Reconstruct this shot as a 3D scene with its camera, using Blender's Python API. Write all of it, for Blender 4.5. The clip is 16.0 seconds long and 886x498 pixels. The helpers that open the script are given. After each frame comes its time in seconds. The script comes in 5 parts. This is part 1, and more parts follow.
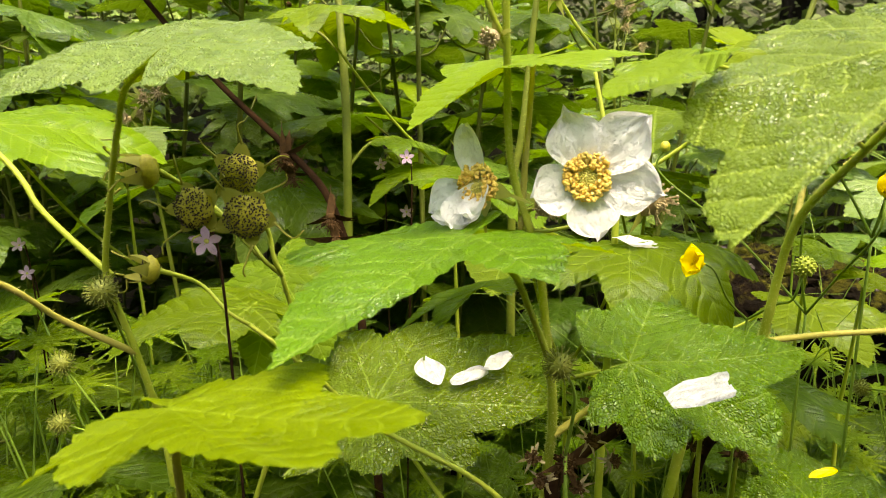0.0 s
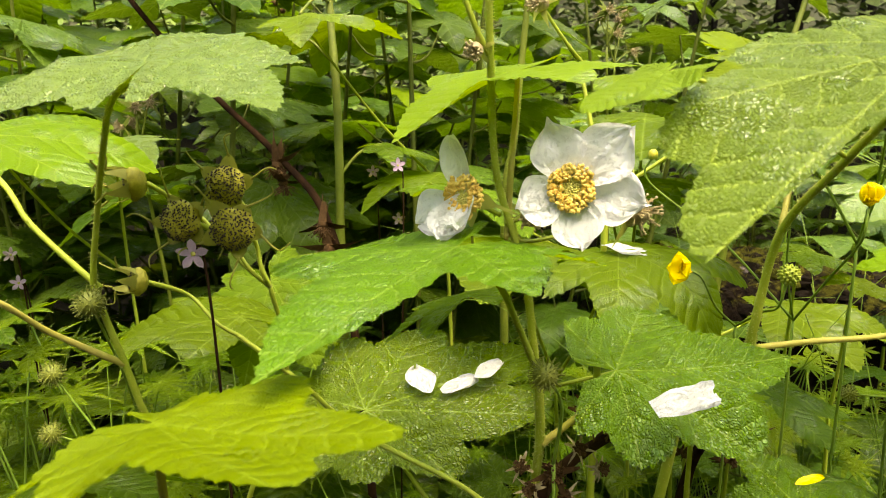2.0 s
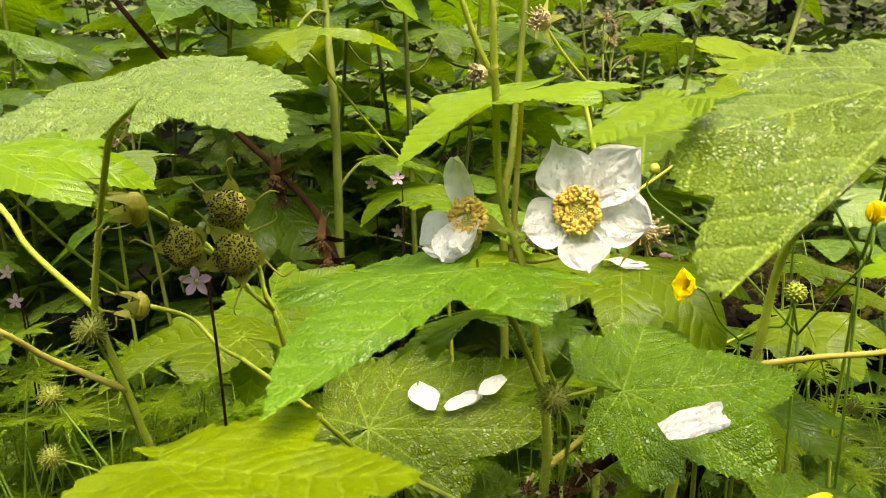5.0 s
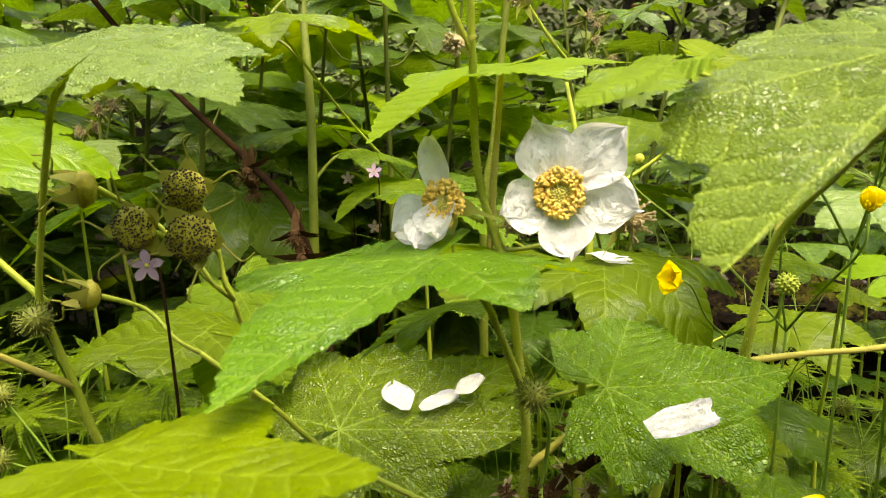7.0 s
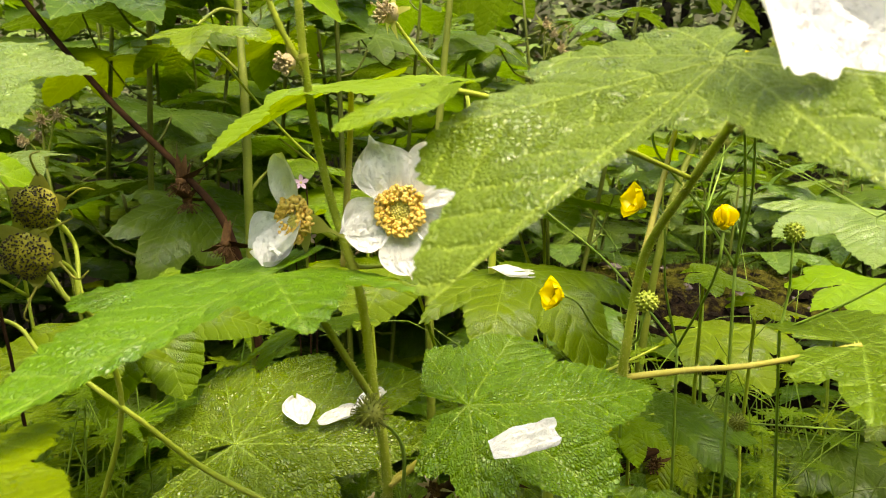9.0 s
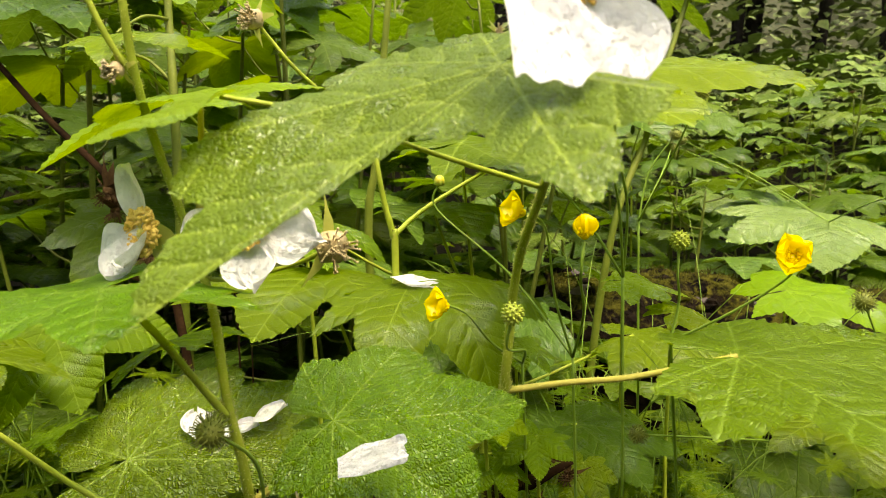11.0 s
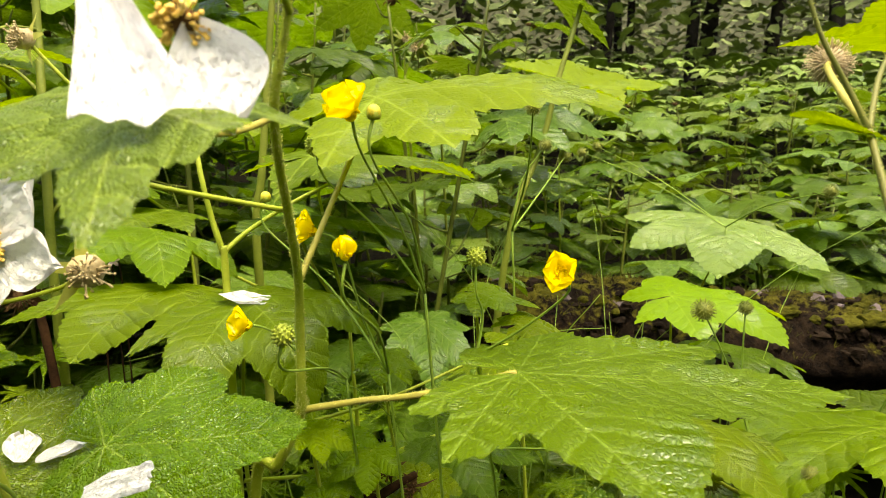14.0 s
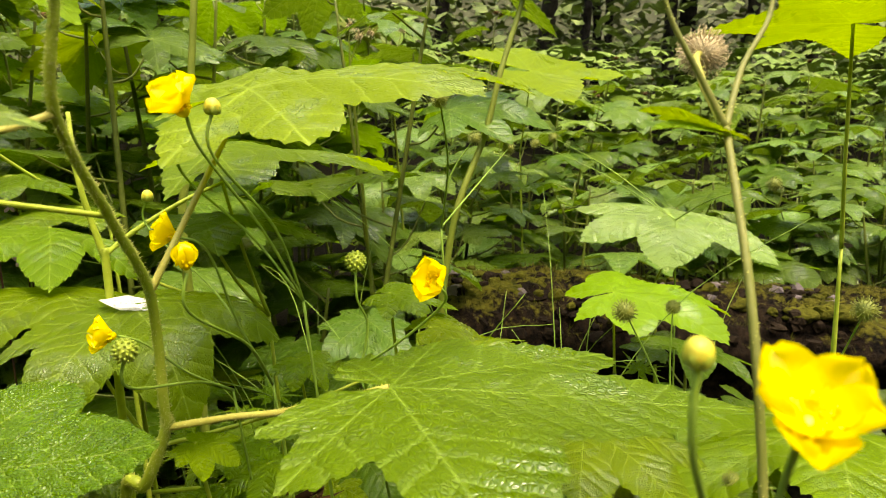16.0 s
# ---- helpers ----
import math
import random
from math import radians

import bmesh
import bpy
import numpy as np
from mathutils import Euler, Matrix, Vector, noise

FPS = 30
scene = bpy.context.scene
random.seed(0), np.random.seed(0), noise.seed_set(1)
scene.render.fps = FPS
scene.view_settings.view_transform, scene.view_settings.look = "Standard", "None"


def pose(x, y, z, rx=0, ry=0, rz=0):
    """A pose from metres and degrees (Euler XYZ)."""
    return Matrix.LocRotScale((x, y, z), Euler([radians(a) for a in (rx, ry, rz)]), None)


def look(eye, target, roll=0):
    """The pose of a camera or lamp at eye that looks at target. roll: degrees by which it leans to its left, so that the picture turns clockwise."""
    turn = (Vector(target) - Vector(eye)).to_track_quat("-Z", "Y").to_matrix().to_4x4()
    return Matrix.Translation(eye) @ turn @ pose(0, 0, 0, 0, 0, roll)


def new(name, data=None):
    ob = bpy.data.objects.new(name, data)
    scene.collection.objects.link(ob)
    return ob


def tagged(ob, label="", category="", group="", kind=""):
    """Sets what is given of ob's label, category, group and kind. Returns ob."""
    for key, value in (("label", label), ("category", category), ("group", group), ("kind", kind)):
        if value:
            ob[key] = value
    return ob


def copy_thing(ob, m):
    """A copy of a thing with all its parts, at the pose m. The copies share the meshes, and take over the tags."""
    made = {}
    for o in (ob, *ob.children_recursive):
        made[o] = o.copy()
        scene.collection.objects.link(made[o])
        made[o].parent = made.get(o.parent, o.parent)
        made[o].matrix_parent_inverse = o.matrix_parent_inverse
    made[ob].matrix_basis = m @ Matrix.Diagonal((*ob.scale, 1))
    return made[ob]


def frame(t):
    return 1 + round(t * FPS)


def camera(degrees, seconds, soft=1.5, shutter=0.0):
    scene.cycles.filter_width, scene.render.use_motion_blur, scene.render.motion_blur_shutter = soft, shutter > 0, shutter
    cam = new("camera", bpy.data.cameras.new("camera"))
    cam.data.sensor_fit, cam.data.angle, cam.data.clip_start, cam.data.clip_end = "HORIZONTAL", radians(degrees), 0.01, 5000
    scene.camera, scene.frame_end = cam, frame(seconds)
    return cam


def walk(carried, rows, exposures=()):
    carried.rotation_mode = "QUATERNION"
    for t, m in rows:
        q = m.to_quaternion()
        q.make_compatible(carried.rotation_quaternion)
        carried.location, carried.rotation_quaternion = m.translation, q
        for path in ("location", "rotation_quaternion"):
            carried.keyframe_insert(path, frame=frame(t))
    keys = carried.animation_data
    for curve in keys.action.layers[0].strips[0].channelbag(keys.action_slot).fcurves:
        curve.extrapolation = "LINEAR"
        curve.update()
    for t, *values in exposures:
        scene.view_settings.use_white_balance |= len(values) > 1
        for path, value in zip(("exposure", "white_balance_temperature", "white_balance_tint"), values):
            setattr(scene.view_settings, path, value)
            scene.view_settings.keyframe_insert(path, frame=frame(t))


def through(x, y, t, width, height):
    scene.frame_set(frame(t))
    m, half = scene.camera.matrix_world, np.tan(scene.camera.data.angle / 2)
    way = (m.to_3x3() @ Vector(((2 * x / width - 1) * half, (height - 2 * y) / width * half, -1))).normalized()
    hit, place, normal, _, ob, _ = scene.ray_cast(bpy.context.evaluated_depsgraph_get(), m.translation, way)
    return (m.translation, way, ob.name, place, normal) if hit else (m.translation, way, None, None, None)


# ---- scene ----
cam = camera(67.0, 16.0, 0.7)
cam.data.dof.use_dof, cam.data.dof.focus_distance, cam.data.dof.aperture_fstop = True, 0.42, 23.0
PATH = [
    (0, (0.00000, 0.00000, 0.72000), (0.0000, 1.9563, 0.3042), 0.00),
    (0.5, (0.00164, -0.00116, 0.72169), (0.0007, 1.9559, 0.3093), 0.06),
    (1, (0.00084, -0.00109, 0.72391), (0.0053, 1.9563, 0.3134), 0.03),
    (1.5, (0.00317, -0.00097, 0.72321), (0.0114, 1.9570, 0.3152), -0.04),
    (2, (0.00496, -0.00084, 0.72352), (0.0130, 1.9576, 0.3179), -0.29),
    (2.5, (0.00374, -0.00052, 0.72241), (0.0112, 1.9583, 0.3186), -0.62),
    (3, (0.00435, -0.00243, 0.72289), (0.0138, 1.9569, 0.3220), -0.81),
    (3.5, (0.00372, -0.00358, 0.73224), (0.0143, 1.9557, 0.3311), -0.83),
    (4, (0.00468, -0.00311, 0.73053), (0.0151, 1.9566, 0.3310), -0.76),
    (4.2, (0.00421, -0.00605, 0.73247), (0.0173, 1.9529, 0.3295), -0.75),
    (6.3, (-0.00335, 0.02232, 0.72327), (0.0406, 1.9846, 0.3393), -0.52),
    (6.5, (-0.00144, 0.02166, 0.72107), (0.0534, 1.9837, 0.3371), -0.27),
    (7, (0.00450, 0.02042, 0.71964), (0.0805, 1.9823, 0.3384), -0.13),
    (7.5, (0.01407, 0.01781, 0.72392), (0.0934, 1.9797, 0.3436), -0.04),
    (8, (0.02651, 0.01552, 0.72559), (0.1021, 1.9781, 0.3479), -0.08),
    (8.5, (0.04857, 0.01224, 0.72637), (0.1145, 1.9758, 0.3523), -0.08),
    (8.7, (0.05800, 0.01904, 0.72447), (0.1238, 1.9832, 0.3536), -0.04),
    (10.8, (0.11880, 0.02226, 0.72511), (0.1913, 1.9903, 0.3766), -0.45),
    (11, (0.12870, 0.02551, 0.72542), (0.2067, 1.9931, 0.3753), -0.34),
    (11.5, (0.15302, 0.02606, 0.72342), (0.2576, 1.9925, 0.3737), -0.41),
    (12, (0.16922, 0.02689, 0.71970), (0.2885, 1.9927, 0.3715), -0.27),
    (12.5, (0.17852, 0.02107, 0.72282), (0.3153, 1.9867, 0.3801), -0.25),
    (13, (0.18815, 0.01776, 0.72292), (0.3370, 1.9823, 0.3789), -0.09),
    (13.5, (0.19931, 0.01767, 0.72613), (0.3567, 1.9813, 0.3808), -0.24),
    (14, (0.21660, 0.02091, 0.73269), (0.3795, 1.9843, 0.3886), -0.56),
    (14.5, (0.23581, 0.02555, 0.73348), (0.4074, 1.9854, 0.3737), -0.72),
    (15, (0.25294, 0.02991, 0.72929), (0.4476, 1.9861, 0.3611), -0.80),
    (15.5, (0.26280, 0.03539, 0.73187), (0.4666, 1.9898, 0.3594), -0.60),
    (16, (0.26916, 0.04020, 0.73476), (0.4783, 1.9935, 0.3594), -0.63),
]
walk(cam, [(t, look(eye, target, roll)) for t, eye, target, roll in PATH], [(0.0, 2.01, 8200, 7), (8.5, 1.93, 8200, 7), (11.5, 1.82, 8200, 7), (16.0, 1.93, 8200, 7)])

# ---- light ----
SUN_ELEVATION, SUN_TURN = radians(73), radians(148)
world = bpy.data.worlds.new("overcast_sky")
scene.world = world
world.use_nodes = True
sky = world.node_tree.nodes.new("ShaderNodeTexSky")
sky.sky_type, sky.sun_disc = "NISHITA", False
sky.sun_elevation, sky.sun_rotation = SUN_ELEVATION, SUN_TURN
sky.air_density, sky.dust_density, sky.ozone_density = 1.0, 4.0, 0.6
back = world.node_tree.nodes["Background"]
back.inputs["Strength"].default_value = 0.17
world.node_tree.links.new(sky.outputs[0], back.inputs["Color"])
sun = new("sun", bpy.data.lights.new("sun", "SUN"))
sun.data.energy, sun.data.angle, sun.data.color = 1.0, radians(40), (1.0, 0.97, 0.9)
sun.matrix_basis = Matrix.Rotation(-SUN_TURN, 4, "Z") @ pose(0, 0, 6, math.degrees(SUN_ELEVATION) - 90, 0, 0)

# ---- materials ----


class Nodes:
    """A short way to write a node material."""

    def __init__(self, name):
        self.mat = bpy.data.materials.new(name)
        self.mat.use_nodes = True
        self.tree = self.mat.node_tree
        self.shader = self.tree.nodes["Principled BSDF"]
        self.out = self.tree.nodes["Material Output"]

    def add(self, kind, **values):
        node = self.tree.nodes.new("ShaderNode" + kind)
        if "operation" in values:
            node.operation = values["operation"]
        if "data_type" in values:
            node.data_type, node.blend_type = values["data_type"], values["blend_type"]
        if "feature" in values:
            node.feature = values["feature"]
        return node

    def link(self, a, b):
        self.tree.links.new(a, b)

    def put(self, socket, value):
        if isinstance(value, bpy.types.NodeSocket):
            self.link(value, socket)
        else:
            socket.default_value = value

    def math(self, op, a, b=0.0, c=0.0):
        node = self.add("Math", operation=op)
        for n, v in enumerate((a, b, c)):
            self.put(node.inputs[n], v)
        return node.outputs[0]

    def noise(self, scale, detail=4.0, rough=0.6, vector=None):
        node = self.add("TexNoise")
        node.inputs["Scale"].default_value = scale
        node.inputs["Detail"].default_value = detail
        node.inputs["Roughness"].default_value = rough
        if vector is not None:
            self.link(vector, node.inputs["Vector"])
        return node.outputs["Fac"]

    def local(self):
        return self.add("TexCoord").outputs["Object"]

    def ramp(self, fac, *stops):
        node = self.add("ValToRGB")
        els = node.color_ramp.elements
        while len(els) < len(stops):
            els.new(0.5)
        for el, (at, colour) in zip(els, stops):
            el.position, el.color = at, (*colour, 1)
        self.put(node.inputs[0], fac)
        return node.outputs[0]

    def mix(self, fac, a, b, blend="MIX"):
        node = self.add("Mix", data_type="RGBA", blend_type=blend)
        for socket, v in ((node.inputs[0], fac), (node.inputs[6], a), (node.inputs[7], b)):
            self.put(socket, (*v, 1) if isinstance(v, tuple) and len(v) == 3 else v)
        return node.outputs[2]

    def bump(self, height, strength=0.5, distance=0.002, normal=None):
        node = self.add("Bump")
        node.inputs["Strength"].default_value, node.inputs["Distance"].default_value = strength, distance
        self.link(height, node.inputs["Height"])
        if normal is not None:
            self.link(normal, node.inputs["Normal"])
        return node.outputs[0]

    def finish(self, colour, rough=0.5, normal=None, through=0.0, through_colour=None, specular=0.5):
        s = self.shader
        self.put(s.inputs["Base Color"], (*colour, 1) if isinstance(colour, tuple) else colour)
        self.put(s.inputs["Roughness"], rough)
        self.put(s.inputs["Specular IOR Level"], specular)
        if normal is not None:
            self.link(normal, s.inputs["Normal"])
        if through:
            thin = self.add("BsdfTranslucent")
            self.put(thin.inputs["Color"], (*through_colour, 1) if isinstance(through_colour, tuple) else through_colour)
            if normal is not None:
                self.link(normal, thin.inputs["Normal"])
            blend = self.add("MixShader")
            self.put(blend.inputs[0], through)
            self.link(s.outputs[0], blend.inputs[1])
            self.link(thin.outputs[0], blend.inputs[2])
            self.link(blend.outputs[0], self.out.inputs["Surface"])
        return self.mat


def leaf_material(name, deep, light, glow, wet=0.5, veins=9.0, relief=1.0, thin=0.42, net_scale=46.0, drops=0.6, gloss=0.14, rough=0.45, pale=0.7, quilt=0.0):
    """A thin rain-wet leaf: palmate veins from the leaf's own coordinates (along a vein, across it), quilted between them."""
    n = Nodes(name)
    uv = n.add("UVMap").outputs[0]
    split = n.add("SeparateXYZ")
    n.link(uv, split.inputs[0])
    along, across = split.outputs[0], n.math("ABSOLUTE", split.outputs[1])
    wander = n.math("MULTIPLY_ADD", n.noise(7.0, 3.0, 0.6, uv), 0.09, -0.045)
    phase = n.math("MULTIPLY", n.math("ADD", n.math("SUBTRACT", along, n.math("MULTIPLY", across, 0.85)), wander), veins)
    near = n.math("ABSOLUTE", n.math("SUBTRACT", n.math("FRACT", phase), 0.5))
    side_vein = n.math("SUBTRACT", 1.0, n.math("SMOOTH_MIN", n.math("MULTIPLY", near, 17.0), 1.0, 0.4))
    main_vein = n.math("SUBTRACT", 1.0, n.math("SMOOTH_MIN", n.math("MULTIPLY", across, 140.0), 1.0, 0.4))
    bulge = n.math("SMOOTH_MIN", n.math("MULTIPLY", near, 3.4), 1.0, 0.5)
    cells = n.add("TexVoronoi", feature="DISTANCE_TO_EDGE")
    cells.inputs["Scale"].default_value = net_scale
    warp = n.add("Mapping")
    warp.inputs["Scale"].default_value = (1.0, 1.35, 1.0)
    n.link(uv, warp.inputs[0])
    n.link(warp.outputs[0], cells.inputs["Vector"])
    net = n.math("SMOOTH_MIN", n.math("MULTIPLY", cells.outputs["Distance"], 4.0), 1.0, 0.3)
    vein = n.math("MAXIMUM", main_vein, n.math("MULTIPLY", side_vein, 0.75))
    fine = n.noise(150.0, 3.0, 0.6, uv)
    patch = n.noise(5.0, 3.0, 0.6, uv)
    height = n.math("ADD", n.math("MULTIPLY", net, n.math("MULTIPLY_ADD", patch, 0.5, quilt - 0.02)), n.math("MULTIPLY", bulge, 1.0))
    height = n.math("ADD", height, n.math("MULTIPLY", vein, 0.22))
    height = n.math("ADD", height, n.math("MULTIPLY", fine, 0.22))
    beads = n.add("TexVoronoi", feature="F1")
    beads.inputs["Scale"].default_value = 80.0
    n.link(uv, beads.inputs["Vector"])
    tone = n.add("SeparateColor")
    n.link(beads.outputs["Color"], tone.inputs[0])
    wetter = n.math("MULTIPLY", n.math("GREATER_THAN", n.noise(4.0, 3.0, 0.6, uv), 0.56 - 0.08 * wet), n.math("GREATER_THAN", tone.outputs[0], 0.45))
    round_off = n.math("MAXIMUM", n.math("SUBTRACT", n.math("MULTIPLY_ADD", tone.outputs[1], 0.5, 0.35), n.math("MULTIPLY", beads.outputs["Distance"], 2.2)), 0.0)
    bead = n.math("MULTIPLY", n.math("SQRT", round_off), wetter)
    height = n.math("ADD", height, n.math("MULTIPLY", bead, 1.4 * drops))
    blotch = n.noise(3.0, 4.0, 0.6, uv)
    pick = n.add("ObjectInfo").outputs["Random"]
    colour = n.mix(n.math("MULTIPLY_ADD", blotch, 1.4, -0.2), deep, light)
    hue = n.add("HueSaturation")
    n.put(hue.inputs["Hue"], n.math("MULTIPLY_ADD", pick, 0.03, 0.485))
    n.put(hue.inputs["Value"], n.math("MULTIPLY_ADD", n.math("FRACT", n.math("MULTIPLY", pick, 7.31)), 0.4, 0.8))
    n.link(colour, hue.inputs["Color"])
    # Net grooves tinted darker: their shade is put into the colour.
    shaded = n.mix(n.math("MULTIPLY_ADD", net, -0.22, 0.22), hue.outputs[0], (0.40, 0.50, 0.30), "MULTIPLY")
    veined = n.mix(n.math("MULTIPLY", vein, pale), shaded, (light[0] * 1.6 + 0.07, light[1] * 1.45 + 0.07, light[2] + 0.05))
    worn = n.math("GREATER_THAN", n.noise(14.0, 5.0, 0.7, uv), 0.735)
    colour = n.mix(n.math("MULTIPLY", worn, 0.7), veined, (0.16, 0.13, 0.03))
    film = n.add("MapRange")
    n.link(n.noise(2.6, 4.0, 0.6, uv), film.inputs["Value"])
    film.inputs["From Min"].default_value, film.inputs["From Max"].default_value = 0.64 - 0.20 * wet, 0.76 - 0.20 * wet
    slick = n.math("MAXIMUM", film.outputs[0], n.math("MULTIPLY", n.math("GREATER_THAN", bead, 0.05), drops))
    dull = n.math("MULTIPLY_ADD", slick, 0.16 - rough, n.math("MULTIPLY_ADD", fine, 0.16, rough - 0.08))
    shine = n.math("MULTIPLY_ADD", slick, 0.6, gloss)
    lit = n.mix(n.math("MULTIPLY", vein, 0.45), glow, (glow[0] * 0.9, glow[1] * 0.95, glow[2] + 0.01))
    return n.finish(colour, dull, n.bump(height, 0.9 * relief, 0.0012), thin, lit, shine)


LEAF = leaf_material("wet_leaf", (0.095, 0.172, 0.002), (0.150, 0.240, 0.004), (0.25, 0.37, 0.003), 0.6, drops=0.35)
MID = leaf_material("middling_leaf", (0.130, 0.212, 0.002), (0.180, 0.275, 0.004), (0.27, 0.38, 0.003), 0.7, drops=0.35)
YOUNG = leaf_material("young_leaf", (0.160, 0.265, 0.002), (0.215, 0.340, 0.003), (0.28, 0.39, 0.003), 0.35, relief=0.7, drops=0.2, gloss=0.2, pale=0.35)
# Darker copy of the leaf, with the thicket's shade in its colour.
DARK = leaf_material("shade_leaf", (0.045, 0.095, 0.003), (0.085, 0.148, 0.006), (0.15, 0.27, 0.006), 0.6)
GLOSSY = leaf_material("glistening_leaf", (0.108, 0.208, 0.002), (0.165, 0.280, 0.004), (0.29, 0.43, 0.003), 1.0, relief=1.2, drops=0.5, gloss=0.45, rough=0.36, pale=1.0, quilt=0.25)
BROAD = leaf_material("broad_leaf", (0.086, 0.172, 0.002), (0.132, 0.240, 0.004), (0.28, 0.40, 0.003), 0.5, relief=1.0, drops=0.1, gloss=0.3, rough=0.4, pale=0.65, quilt=0.1)
# Lighter base colour: some of the sky's sheen is painted in.
NEAR = leaf_material("near_leaf", (0.165, 0.275, 0.012), (0.230, 0.345, 0.020), (0.29, 0.41, 0.008), 0.7, relief=1.25, veins=8.0, net_scale=65.0, drops=0.0, gloss=0.5, rough=0.4, pale=0.9, quilt=0.1)
THICKET = leaf_material("thicket_leaf", (0.062, 0.122, 0.008), (0.112, 0.188, 0.018), (0.15, 0.25, 0.008), 0.7, thin=0.30)
DULL = leaf_material("dull_leaf", (0.080, 0.148, 0.014), (0.132, 0.212, 0.028), (0.16, 0.26, 0.012), 0.7, thin=0.28, gloss=0.18)
# Whitish base colour carries part of the sky sheen besides the gloss.
PALE = leaf_material("pale_sheen_leaf", (0.185, 0.285, 0.035), (0.270, 0.375, 0.060), (0.32, 0.43, 0.03), 0.9, relief=1.2, drops=0.1, gloss=0.6, rough=0.38, pale=0.15, quilt=0.22)


def stem_material(name, a, b, rough=0.5, thin=0.12, specular=0.3):
    n = Nodes(name)
    at = n.local()
    grain = n.noise(400.0, 4.0, 0.6, at)
    colour = n.ramp(n.math("ADD", n.math("MULTIPLY", n.noise(30.0, 3.0, 0.6, at), 0.7), n.math("MULTIPLY", grain, 0.3)), (0.35, a), (0.65, b))
    return n.finish(colour, rough, n.bump(grain, 0.4, 0.0006), thin, b, specular)


STEM = stem_material("green_stem", (0.26, 0.34, 0.022), (0.43, 0.50, 0.055))
OLD_STEM = stem_material("old_stem", (0.12, 0.16, 0.014), (0.22, 0.26, 0.035))
TALL_STEM = stem_material("tall_stem", (0.14, 0.16, 0.025), (0.23, 0.23, 0.055))
PALE_STEM = stem_material("pale_stem", (0.34, 0.32, 0.045), (0.50, 0.44, 0.10))
# Darker copy of the stem; shade is put into the colour.
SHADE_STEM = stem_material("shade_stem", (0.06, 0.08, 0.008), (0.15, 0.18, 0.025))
THIN_STEM = stem_material("thin_stem", (0.14, 0.24, 0.02), (0.24, 0.36, 0.05))
CANE = stem_material("brown_cane", (0.008, 0.004, 0.002), (0.045, 0.022, 0.010), 0.95, 0.0, 0.05)
DRY = stem_material("dry_sepal", (0.03, 0.015, 0.006), (0.16, 0.09, 0.035), 0.9, 0.0, 0.08)
HAIR = stem_material("hair", (0.42, 0.47, 0.09), (0.60, 0.60, 0.17), 0.5, 0.3)


def petal_material(name, base, shade, glow, marks=0.635, through=0.3, wrinkle=1.0):
    n = Nodes(name)
    uv = n.add("UVMap").outputs[0]
    stretch = n.add("Mapping")
    stretch.inputs["Scale"].default_value = (18.0, 11.0, 1.0)
    n.link(uv, stretch.inputs[0])
    crease = n.noise(1.0, 5.0, 0.65, stretch.outputs[0])
    fold = n.noise(7.0, 3.0, 0.6, uv)
    speck = n.math("GREATER_THAN", n.noise(1.7, 5.0, 0.75, stretch.outputs[0]), marks)
    shaded_pleat = n.math("ABSOLUTE", n.math("SUBTRACT", n.noise(1.5, 3.0, 0.6, stretch.outputs[0]), 0.5))
    shaded_pleat = n.math("SUBTRACT", 1.0, n.math("SMOOTH_MIN", n.math("MULTIPLY", shaded_pleat, 30.0), 1.0, 0.4))
    shaded_pleat = n.math("MULTIPLY", shaded_pleat, n.math("GREATER_THAN", n.noise(9.0, 3.0, 0.6, uv), 0.52))
    colour = n.mix(n.math("MULTIPLY", fold, 0.25), base, shade)
    # Rain-marked specks; crease shade is put into the colour with them.
    colour = n.mix(n.math("MULTIPLY", speck, 0.55), colour, (0.30, 0.27, 0.22))
    # Wrinkle shade painted into the petal colour along the grooves.
    colour = n.mix(n.math("MULTIPLY", shaded_pleat, 0.32), colour, (shade[0] * 0.55, shade[1] * 0.55, shade[2] * 0.5))
    height = n.math("SUBTRACT", n.math("ADD", n.math("MULTIPLY", crease, 0.35), n.math("MULTIPLY", fold, 0.35)), n.math("MULTIPLY", shaded_pleat, 0.45))
    return n.finish(colour, 0.30, n.bump(height, wrinkle, 0.003), through, glow)


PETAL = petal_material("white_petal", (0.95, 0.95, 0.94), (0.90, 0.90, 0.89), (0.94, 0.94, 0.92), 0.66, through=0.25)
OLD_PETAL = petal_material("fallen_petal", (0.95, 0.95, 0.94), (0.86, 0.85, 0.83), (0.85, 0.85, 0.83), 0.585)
YELLOW = petal_material("yellow_petal", (0.98, 0.82, 0.010), (0.96, 0.76, 0.006), (0.99, 0.84, 0.008), 0.8, 0.5, 0.12)
YELLOW.node_tree.nodes["Principled BSDF"].inputs["Roughness"].default_value = 0.22
PINK = petal_material("pink_petal", (0.80, 0.58, 0.74), (0.70, 0.45, 0.64), (0.8, 0.58, 0.72))


def plain_material(name, a, b, scale=200.0, rough=0.6, bump=0.4, depth=0.001, specular=0.4):
    n = Nodes(name)
    at = n.local()
    grain = n.noise(scale, 5.0, 0.65, at)
    broad = n.noise(scale * 0.12, 3.0, 0.6, at)
    colour = n.ramp(n.math("ADD", n.math("MULTIPLY", grain, 0.5), n.math("MULTIPLY", broad, 0.5)), (0.38, a), (0.62, b))
    return n.finish(colour, rough, n.bump(grain, bump, depth), specular=specular)


